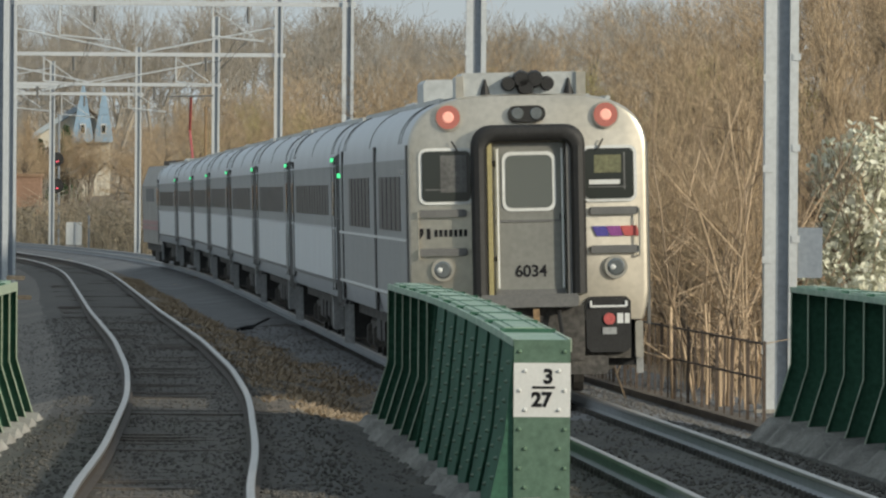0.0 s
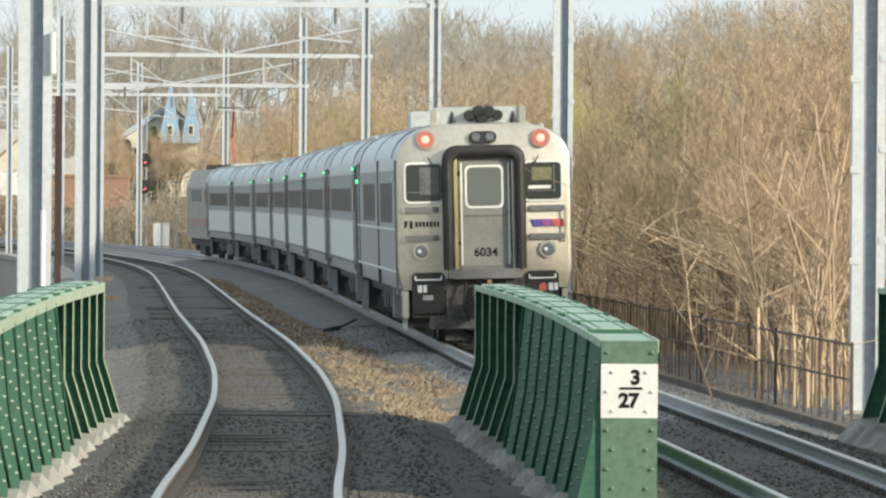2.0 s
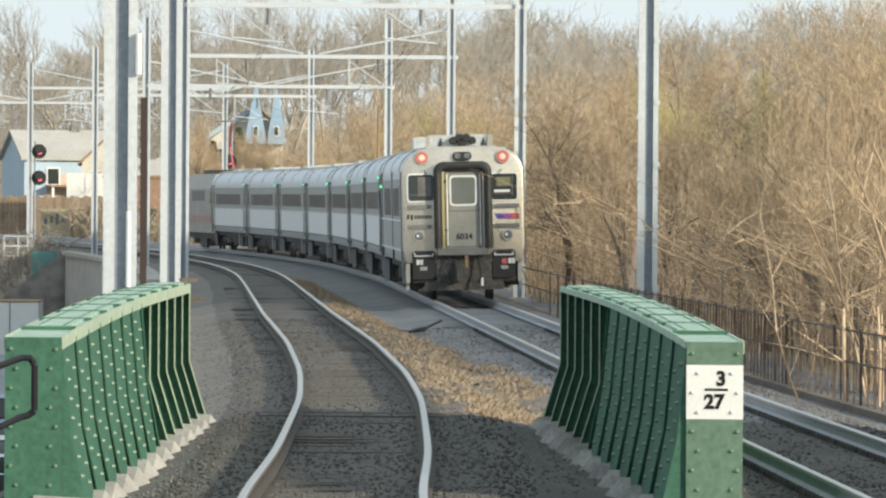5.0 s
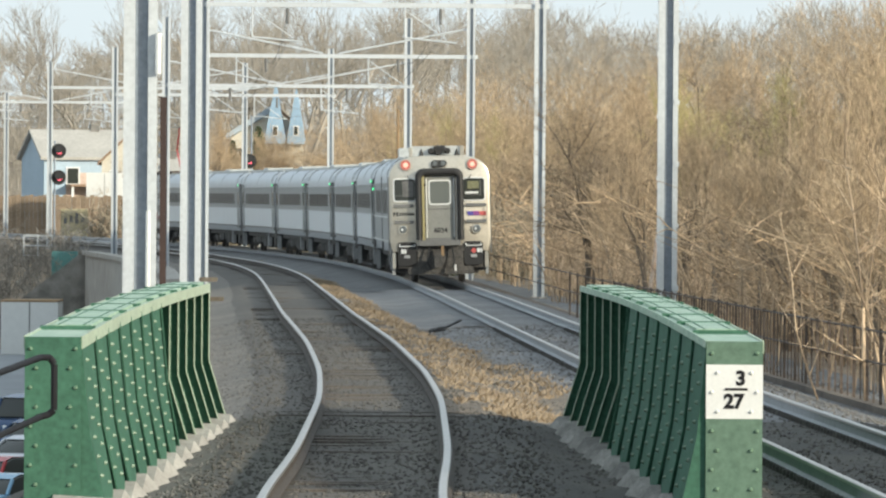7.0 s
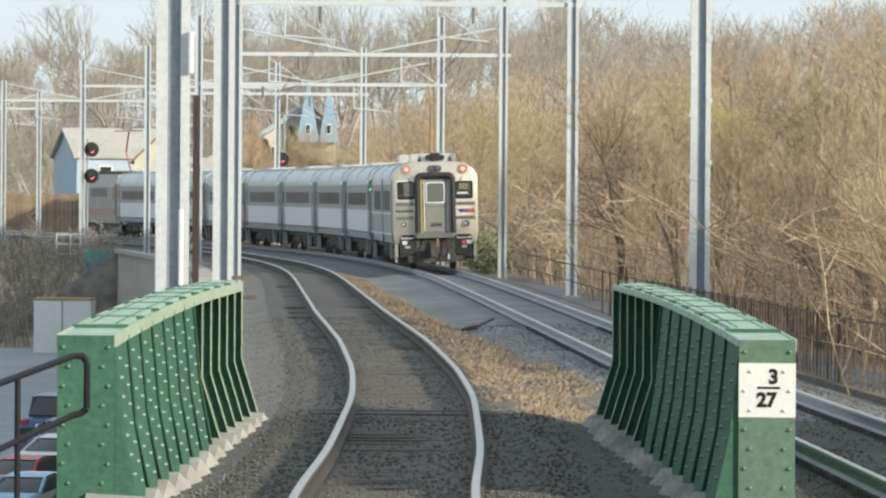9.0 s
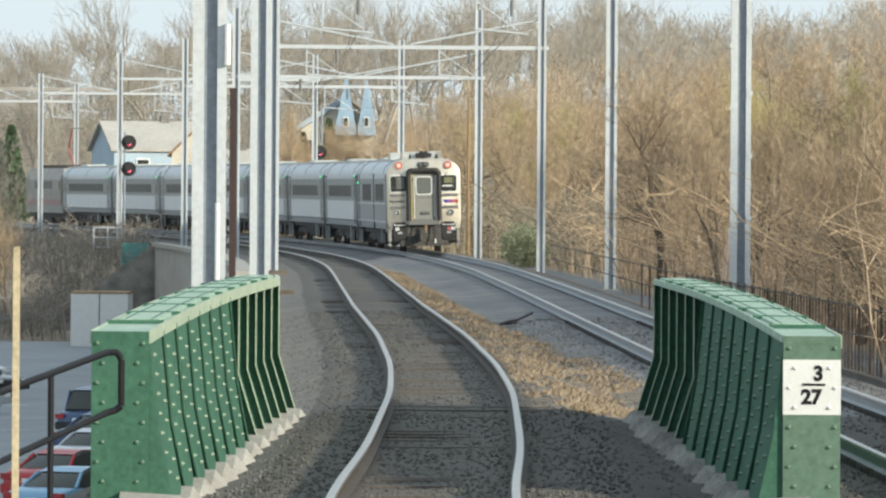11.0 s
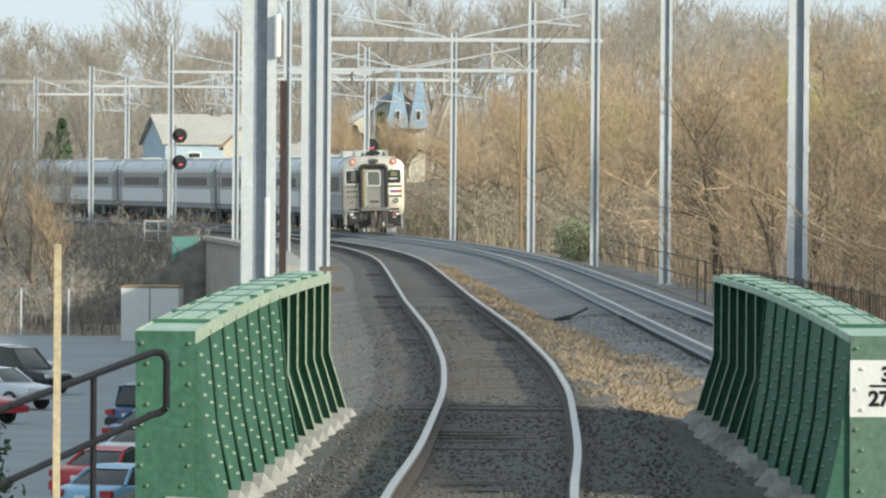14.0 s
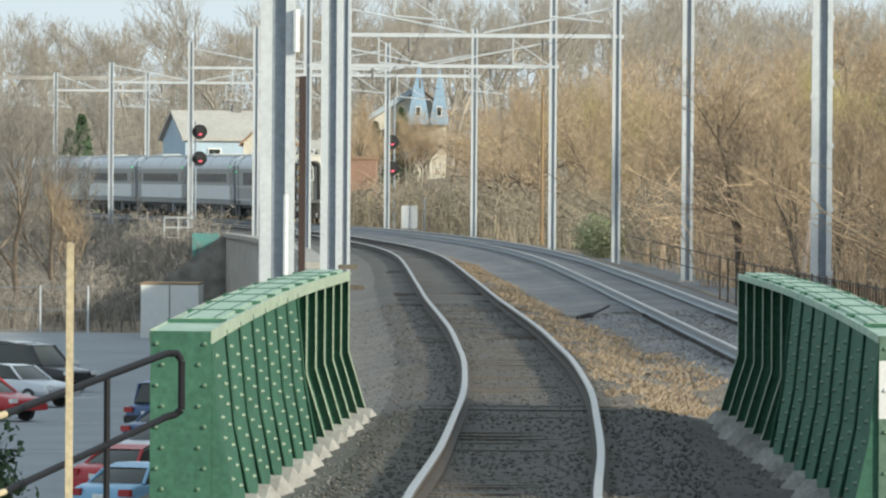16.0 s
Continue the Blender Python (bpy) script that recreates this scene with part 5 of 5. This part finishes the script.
part("mid_rail", Geo().path(low[1:], .028, 10), BLACK_PAINT, hr, smooth=True)
part("mid_rail", Geo().path(low[:2], .026, 10), STAKE_WOOD, hr, smooth=True)
for x, y, z in ((-3.63, 77.4, .92), (-4.42, 74.7, .62), (-4.60, 74.3, .56)):
    part("post", Geo().tube((x, y, -.95), (x, y, z), .026, n=8), BLACK_PAINT, hr, smooth=True)
tagged(new("timber_stake", Geo().box(-3.83, -3.775, 74.97, 75.03, -.95, 1.99, b=.008).mesh("timber_stake", STAKE_WOOD)), "pale square timber stake beside the stairs", "stake")
mast = thing("brown_post", pose(-4.1, 150, zl(150) - .4), "dark brown post with pale studs along one edge", "post")
part("shaft", Geo().box(-.055, .055, -.06, .06, 0, 4.5), mat("brown_paint", (.05, .028, .022), .6, vary=.2), mast)
for k in range(22):
    part("stud", Geo().box(-.085, -.055, -.02, .02, .25 + k * .19, .33 + k * .19), FRAME_PALE, mast)
tagged(new("conduit", Geo().tube((-3.72, 128.4, -.4), (-3.72, 128.4, 2.25), .035, n=8).mesh("conduit", FRAME_PALE)), "pale conduit running up a pole", "conduit")
tagged(new("marker_tube", Geo().tube((-3.60, 128.7, 4.2), (-3.60, 128.7, 4.78), .045, n=8).mesh("marker_tube", FRAME_PALE)), "white plastic sleeve strapped to a pole", "sleeve")

# ================= signals and cabinets =================
def signal(name, x, y, z0, heads, r, ztop, label, arm=0.0):
    root = thing(name, pose(x, y, z0), label, "railway signal", "railway signals")
    part("mast", Geo().tube((0, 0, 0), (0, 0, ztop - z0), .06, .05, 8), GALV_DARK, root, smooth=True)
    for z in heads:
        h = part("target", Geo().tube((arm, -.12, z - z0), (arm, -.06, z - z0), r, n=24), RUBBER, root, "round black signal target")
        part("lens", Geo().tube((arm + .03, -.15, z - z0 - .05), (arm + .03, -.12, z - z0 - .05), r * .3, n=12), SIGNAL_RED, h, "lit red signal lens")
        part("hood", Geo().tube((arm, -.32, z - z0 + .08), (arm, -.12, z - z0 + .05), r * .5, r * .45, 10), RUBBER, h)
        part("bracket", Geo().box(min(0, arm), max(0, arm) + .05, -.06, .02, z - z0 - .06, z - z0 + .06), GALV, h)
    part("ladder", Geo().box(-.3, -.26, .1, .14, 0, heads[0] - z0).box(-.06, -.02, .1, .14, 0, heads[0] - z0), GALV, root)
    return root


signal("railway_signal", -19.2, 488, -.45, (4.75, 3.32), .40, 5.3, "railway signal with two round black targets lit red", .22)
signal("railway_signal", -9.15, 520, -.6, (4.40, 2.88), .42, 7.0, "railway signal with two round black targets lit red", -.14)
cage = thing("signal_platform", pose(-20.0, 486, -.5), "pale steel lattice maintenance platform", "platform")
for x in (-.75, 0, .75):
    part("upright", Geo().box(x - .03, x + .03, -.03, .03, -.4, .7), GALV, cage)
for z in (-.38, .15, .68):
    part("crossbar", Geo().box(-.78, .78, -.025, .025, z - .03, z + .03), GALV, cage)
cab = thing("relay_cabinet", pose(-7.7, 485, -.45), "white trackside relay cabinet on a plinth", "cabinet")
part("housing", Geo().box(-.42, .42, -.35, .35, .15, 1.35, b=.04), FRAME_PALE, cab)
part("plinth", Geo().box(-.5, .5, -.4, .4, -.2, .15), CONCRETE, cab)
part("door_seam", Geo().box(-.01, .01, -.36, -.35, .2, 1.3), GREY_TRIM, cab)
tagged(new("relay_post", Geo().tube((-6.9, 484, -.5), (-6.9, 484, 1.3), .05, n=8).mesh("relay_post", GALV_DARK)), "short grey trackside post", "post")
tb = thing("teal_box", pose(-17.1, 456, -1.6), "teal painted steel box on the retaining wall", "box")
part("housing", Geo().box(-.95, .35, -.4, .4, -.1, 1.15, b=.02), TEAL, tb)
part("leg", Geo().box(-.8, -.6, -.3, .3, -4.1, 0), GREY_TRIM, tb)

# ================= houses and the far hill =================
def house(name, x, y, w, d, eave, ridge, wall_m, roof_m, label, gable_front=True, turn=0.0, wins=2):
    z = min(ground_z(x - w / 2, y), ground_z(x + w / 2, y), ground_z(x, y)) - .3
    root = thing(name, pose(x, y, z, 0, 0, turn), label, "house", "houses on the hill")
    e, r = eave - z, ridge - z
    if gable_front:
        part("wall", Geo().prism([(-w / 2, 0), (w / 2, 0), (w / 2, e), (0, r), (-w / 2, e)], -d / 2, d / 2), wall_m, root)
        for sx in (-1, 1):
            a = Vector((sx * (w / 2 + .3), 0, e - .3 * (r - e) / (w / 2)))
            g = Geo().add([(a.x, -d / 2 - .3, a.z + .02), (0, -d / 2 - .3, r + .02), (0, d / 2 + .3, r + .02), (a.x, d / 2 + .3, a.z + .02),
                           (a.x, -d / 2 - .3, a.z + .2), (0, -d / 2 - .3, r + .22), (0, d / 2 + .3, r + .22), (a.x, d / 2 + .3, a.z + .2)],
                          [(0, 1, 2, 3), (4, 7, 6, 5), (0, 4, 5, 1), (2, 6, 7, 3), (0, 3, 7, 4)])
            part("roof", g, roof_m, root)
    else:
        part("wall", Geo().box(-w / 2, w / 2, -d / 2, d / 2, 0, e), wall_m, root)
        for sy in (-1, 1):
            g = Geo().add([(-w / 2 - .3, sy * (d / 2 + .3), e - .1), (w / 2 + .3, sy * (d / 2 + .3), e - .1), (w / 2 + .3, 0, r), (-w / 2 - .3, 0, r),
                           (-w / 2 - .3, sy * (d / 2 + .3), e + .1), (w / 2 + .3, sy * (d / 2 + .3), e + .1), (w / 2 + .3, 0, r + .2), (-w / 2 - .3, 0, r + .2)],
                          [(0, 1, 2, 3), (4, 7, 6, 5), (0, 4, 5, 1), (1, 5, 6, 2), (3, 2, 6, 7), (0, 3, 7, 4)])
            part("roof", g, roof_m, root)
        for sx in (-1, 1):
            g = Geo()
            a, b = sorted((sx * (w / 2 - .15), sx * w / 2))
            g.add([(x2, yy, zz) for x2 in (a, b) for yy, zz in ((-d / 2, e), (d / 2, e), (0, r - .02))], [(0, 1, 2), (3, 5, 4), (0, 3, 4, 1), (1, 4, 5, 2), (2, 5, 3, 0)])
            part("gable_end", g, wall_m, root)
    for k in range(wins):
        c = (k - (wins - 1) / 2) * w / max(wins, 1) * .8
        zz = e - 1.9
        wn_ = part("window", Geo().box(c - .5, c + .5, -d / 2 - .08, -d / 2, zz, zz + 1.3), FRAME_PALE, root)
        part("pane", Geo().box(c - .4, c + .4, -d / 2 - .10, -d / 2 - .08, zz + .1, zz + 1.2), DARK_GLASS, wn_)
    part("chimney", Geo().box(w * .1, w * .1 + .6, -.3, .3, r - .8, r + .6), DARK_CONCRETE, root)
    return root


house("house", -23.8, 652, 7.0, 8, 4.95, 6.85, HOUSE_BLUE, ROOF_PALE, "pale blue house with a light shingle roof", False, 14)
porch = bpy.data.objects["house"]
part("front_cladding", Geo().box(-1.9, 3.5, -4.05, -4.0, 2.0, 4.6), mat("pinkish_siding", (.62, .48, .40), .85, vary=.15, scale=.6, fine=6), porch, "pinkish clapboard front")
part("porch_roof", Geo().prism([(-1.9, 3.6), (3.6, 3.6), (3.6, 3.75), (-1.9, 3.75)], -5.6, -4.0), ROOF_BROWN, porch)
for px_ in (-1.7, .8, 3.3):
    part("porch_post", Geo().box(px_ - .08, px_ + .08, -5.5, -5.34, .3, 3.6), FRAME_PALE, porch)
house("house", -19.9, 636, 3.4, 7, 4.7, 6.3, HOUSE_WHITE, ROOF_BROWN, "cream house with a brown gable roof")
house("house", -17.6, 646, 2.6, 6, 3.4, 4.9, HOUSE_WHITE, ROOF_PALE, "small white outbuilding with a pale roof", False)


def steep_house():
    """A cream house whose blue roof falls away to one side, behind two steep narrow gables."""
    z0 = ground_z(-11, 702) - .3
    root = thing("house", pose(-11.0, 702, z0), "cream house with a blue roof and two steep gables", "house", "houses on the hill")
    part("wall", Geo().prism([(-2.9, 0), (2.6, 0), (2.6, 7.3 - z0), (.5, 8.98 - z0), (-2.9, 6.85 - z0)], -3, 3), HOUSE_WHITE, root)
    part("roof", Geo().prism([(-3.3, 6.65 - z0), (.5, 9.02 - z0), (.5, 9.55 - z0), (-3.3, 7.10 - z0)], -3.4, 3.4), BLUE_SHINGLES, root)
    part("roof", Geo().prism([(.52, 9.12 - z0), (2.9, 7.1 - z0), (2.9, 7.38 - z0), (.52, 9.4 - z0)], -3.4, 3.4), ROOF_BROWN, root)
    for x, r, hw in ((.55, 10.95, .80), (2.15, 10.6, .68)):
        gable = part("gable", Geo().prism([(x - hw, 6.4 - z0), (x + hw, 6.4 - z0), (x + hw, 6.9 - z0), (x + .04, r - z0), (x - .04, r - z0), (x - hw, 6.9 - z0)], -4.4, -1.0), GABLE_BLUE, root, "steep pale blue gable")
        pane = part("gable_window", Geo().box(x - .22, x + .22, -4.46, -4.4, 7.0 - z0, 7.8 - z0), FRAME_PALE, gable)
        part("pane", Geo().box(x - .15, x + .15, -4.49, -4.46, 7.08 - z0, 7.72 - z0), DARK_GLASS, pane)
    for x in (-2.0, -.9):
        w = part("window", Geo().box(x - .35, x + .35, -3.08, -3, 4.9 - z0, 6.1 - z0), FRAME_PALE, root)
        part("pane", Geo().box(x - .28, x + .28, -3.11, -3.08, 4.98 - z0, 6.02 - z0), DARK_GLASS, w)


GABLE_BLUE = mat("blue_clapboard", (.30, .43, .56), .85, vary=.12, scale=.8, fine=6)
BLUE_SHINGLES = mat("blue_shingles", (.40, .46, .50), .8, vary=.15, scale=.6, fine=6)
steep_house()

# a board fence, a box van and a painted board behind the curve
yard = thing("board_fence", pose(-19.4, 602, 0), "weathered brown board fence behind the tracks", "fence")
FENCE_BOARD = mat("brown_fence_board", (.30, .225, .155), .9, vary=.3, scale=1.5, fine=12, bump=.3, per_object=.2)
BOARD = Geo().box(-.145, .145, -.02, .02, -1.0, 2.35).mesh("board", FENCE_BOARD)
for k in range(30):
    ob = new("board", BOARD)
    ob.parent, ob.location = yard, (-4.5 + k * .3, .01 * (k % 2), -.12 * ((k * 7) % 3) / 2)
yard = thing("board_fence", pose(-27.6, 630, 0), "weathered brown board fence before the blue house", "fence")
for k in range(23):
    ob = new("board", BOARD)
    ob.parent, ob.location = yard, (-3.3 + k * .3, .01 * (k % 2), -.12 * ((k * 5) % 3) / 2)
van = thing("box_van", pose(-21.0, 622, .9), "white box body of a van behind the fence", "van")
part("box_body", Geo().box(-1.25, 1.25, -1.2, 3.8, .4, 3.0, b=.05), WHITE_PAINT, van)
part("door_seam", Geo().box(-.015, .015, -1.215, -1.2, .5, 2.9), GREY_TRIM, van)
part("bumper", Geo().box(-1.2, 1.2, -1.35, -1.2, .3, .5), RUBBER, van)
part("chassis", Geo().box(-1.0, 1.0, -1.0, 3.6, -.6, .4), UNDER, van)
painted = thing("painted_board", pose(-22.2, 598, 0), "pale yellow board with faded painted marks", "board")
part("panel", Geo().box(-.9, .9, -.04, .04, -.9, 1.45), mat("yellowed_paint", (.55, .47, .27), .8, vary=.3, scale=2.2, fine=9, tint=(.40, .36, .27)), painted)
for k in range(4):
    part("painted_mark", Geo().box(-.7 + k * .38, -.5 + k * .38, -.045, -.04, .45 + .1 * (k % 2), .85 + .15 * (k % 3)), GREY_TRIM, painted)

bb = thing("brick_building", pose(-14.0, 590, ground_z(-14, 590) - .4), "low orange brick building behind the tracks", "building")
part("wall", Geo().box(-4.6, 2.5, -3, 3, 0, 3.9 - ground_z(-14, 590)), BRICK_FAR, bb)
part("parapet", Geo().box(-4.7, 2.6, -3.1, 3.1, 3.9 - ground_z(-14, 590), 4.1 - ground_z(-14, 590)), ROOF_BROWN, bb)
for k in range(4):
    part("window", Geo().box(-3.8 + k * 1.7, -2.9 + k * 1.7, -3.06, -3, 1.4, 2.5), DARK_GLASS, bb)
for x in (-12.2, -11.4, -10.6, -9.9, -9.0):
    tagged(new("fence_post", Geo().box(x - .09, x + .09, 560, 560.2, ground_z(x, 560) - .3, 1.35).mesh("fence_post", STAKE_WOOD)), "pale timber fence post", "post", "pale posts by the tracks")
far_shed = tagged(new("overpass_beam", Geo().box(-70, -27.2, 664, 664.4, 9.3, 9.55).mesh("overpass_beam", CONCRETE)), "pale beam of a far footbridge", "beam")

# ================= car park =================
PAINTS = {"silver": mat("silver_car_paint", (.55, .57, .60), .25, .4, vary=.05), "black": mat("black_car_paint", (.02, .02, .024), .2, vary=.05),
          "red": mat("red_car_paint", (.40, .03, .035), .25, vary=.05), "blue": mat("blue_car_paint", (.05, .09, .18), .25, .2, vary=.05),
          "pale blue": mat("pale_blue_car_paint", (.22, .40, .56), .25, .2, vary=.05), "white": mat("white_car_paint", (.75, .76, .77), .3, vary=.05)}
TYRE, TAIL = RUBBER, mat("tail_lamp", (.35, .02, .02), .3, vary=.05)


def parked_car(paint, x, y, yaw, suv=False):
    def rounded(ob, w):
        mod = ob.modifiers.new("round", 'BEVEL')
        mod.width, mod.segments, mod.limit_method = w, 3, 'NONE'
        ob.data.polygons.foreach_set("use_smooth", [True] * len(ob.data.polygons))

    root = thing("parked_car", pose(x, y, lot_z(y) + .04, 0, 0, yaw), f"{paint} {'sport utility vehicle' if suv else 'saloon car'} parked on the asphalt", "car", "cars in the car park")
    h = 1.72 if suv else 1.44
    lower = [(-2.25, .35), (2.2, .35), (2.28, .6), (2.15, .78), (1.0, .95), (-1.9, 1.0), (-2.25, .9), (-2.32, .6)]
    cabin = [(-1.95 if suv else -1.75, .98), (1.05, .93), (.35, h - .04), (-.2, h), (-1.3 if suv else -.9, h), (-1.85 if suv else -1.25, h - .1)]
    def side(prof, w0, w1):
        g = Geo()
        n = len(prof)
        zs = [z for _, z in prof]
        lo, hi = min(zs), max(zs)
        vs = []
        for sx in (-1, 1):
            vs += [(sx * (w0 + (w1 - w0) * (z - lo) / (hi - lo)), yy, z) for yy, z in prof]
        g.add(vs, [(i, (i + 1) % n, n + (i + 1) % n, n + i) for i in range(n)] + [tuple(range(n))[::-1], tuple(range(n, 2 * n))])
        return g
    body = part("body", side(lower, .88, .86), PAINTS[paint], root)
    rounded(body, .13)
    rounded(part("greenhouse", side([(a * .99, b) for a, b in cabin], .80, .62), DARK_GLASS, root, "dark window glass"), .06)
    roof = [(p[0], p[1]) for p in cabin[2:]]
    part("roof", Geo().add([(-.64, roof[0][0], roof[0][1] + .01), (.64, roof[0][0], roof[0][1] + .01), (.60, roof[1][0], h + .02), (-.60, roof[1][0], h + .02), (-.60, roof[2][0], h + .02), (.60, roof[2][0], h + .02),
                            (.62, roof[3][0], roof[3][1] + .015), (-.62, roof[3][0], roof[3][1] + .015)], [(0, 1, 2, 3), (3, 2, 5, 4), (4, 5, 6, 7)]), PAINTS[paint], root)
    for sx in (-1, 1):
        part("rear_pillar", Geo().tube((sx * .80, -1.85 if suv else -1.68, .98), (sx * .63, roof[3][0], roof[3][1]), .05, n=6), PAINTS[paint], root)
        part("front_pillar", Geo().tube((sx * .79, 1.0, .95), (sx * .63, .35, h - .03), .04, n=6), PAINTS[paint], root)
        part("tail_lamp", Geo().box(*sorted((sx * .55, sx * .88)), -2.32, -2.2, .72, .88), TAIL, root)
        part("headlight", Geo().box(*sorted((sx * .55, sx * .86)), 2.12, 2.25, .62, .76), FRAME_PALE, root)
        for yy in (-1.35, 1.4):
            wh = part("wheel", Geo().tube((sx * .72, yy, .33), (sx * .90, yy, .33), .33, n=16), TYRE, root)
            part("rim", Geo().tube((sx * .90, yy, .33), (sx * .91, yy, .33), .20, n=12), GALV, wh)
    part("rear_bumper", Geo().box(-.86, .86, -2.36, -2.2, .38, .62, b=.04), PAINTS[paint] if not suv else RUBBER, root)
    part("front_bumper", Geo().box(-.86, .86, 2.15, 2.32, .38, .6, b=.04), PAINTS[paint] if not suv else RUBBER, root)
    part("number_plate", Geo().box(-.16, .16, -2.38, -2.36, .64, .76), FRAME_PALE, root)
    return root


parked_car("silver", -20.5, 352, -128)
parked_car("black", -19.1, 338, -128, True)
parked_car("silver", -18.8, 320, -128)
parked_car("red", -19.0, 303, -128)
parked_car("blue", -11.4, 289, -35, True)
parked_car("blue", -10.5, 268, -35)
parked_car("silver", -9.9, 250, -35)
parked_car("red", -10.0, 230, -35)
parked_car("pale blue", -9.2, 216, -35)
for k, (x, y) in enumerate(((-17.5, 330), (-16, 300), (-14.5, 270), (-19.5, 350))):
    tagged(new("bay_line", Geo().box(-1.2, 1.2, -.06, .06, 0, .006).mesh("bay_line", WHITE_PAINT)), "worn white parking bay line", "road marking", "bay lines").matrix_world = pose(x, y, lot_z(y) + .043, 0, 0, 15)
ship = thing("storage_container", pose(-17.35, 414, lot_z(414) + .03), "white storage container with a rusty orange roof", "container")
part("body", Geo().box(-1.3, 1.3, -1.2, 4.5, 0, 2.4), WHITE_PAINT, ship)
part("roof", Geo().box(-1.32, 1.32, -1.22, 4.52, 2.4, 2.48), WOOD, ship)
part("door_seam", Geo().box(-.02, .02, -1.23, -1.2, .1, 2.4), GREY_TRIM, ship)
lf = thing("lot_fence", pose(0, -48, lot_z(422)), "grey wire fence at the end of the car park", "fence")
for k in range(12):
    x = -21.5 - k * 2.2
    part("post", Geo().tube((x, 470, 0), (x, 470, 2.2), .045, n=6), GALV, lf)
for z in (.15, 1.1, 2.1):
    part("wire", Geo().tube((-46, 470, z), (-21.5, 470, z), .018, n=4), GALV_DARK, lf)


# ================= what moves =================
def motions():
    for i, car in enumerate(train):
        walk(car, [(k * .5, car_pose(i, k * .5)) for k in range(33)])


motions()
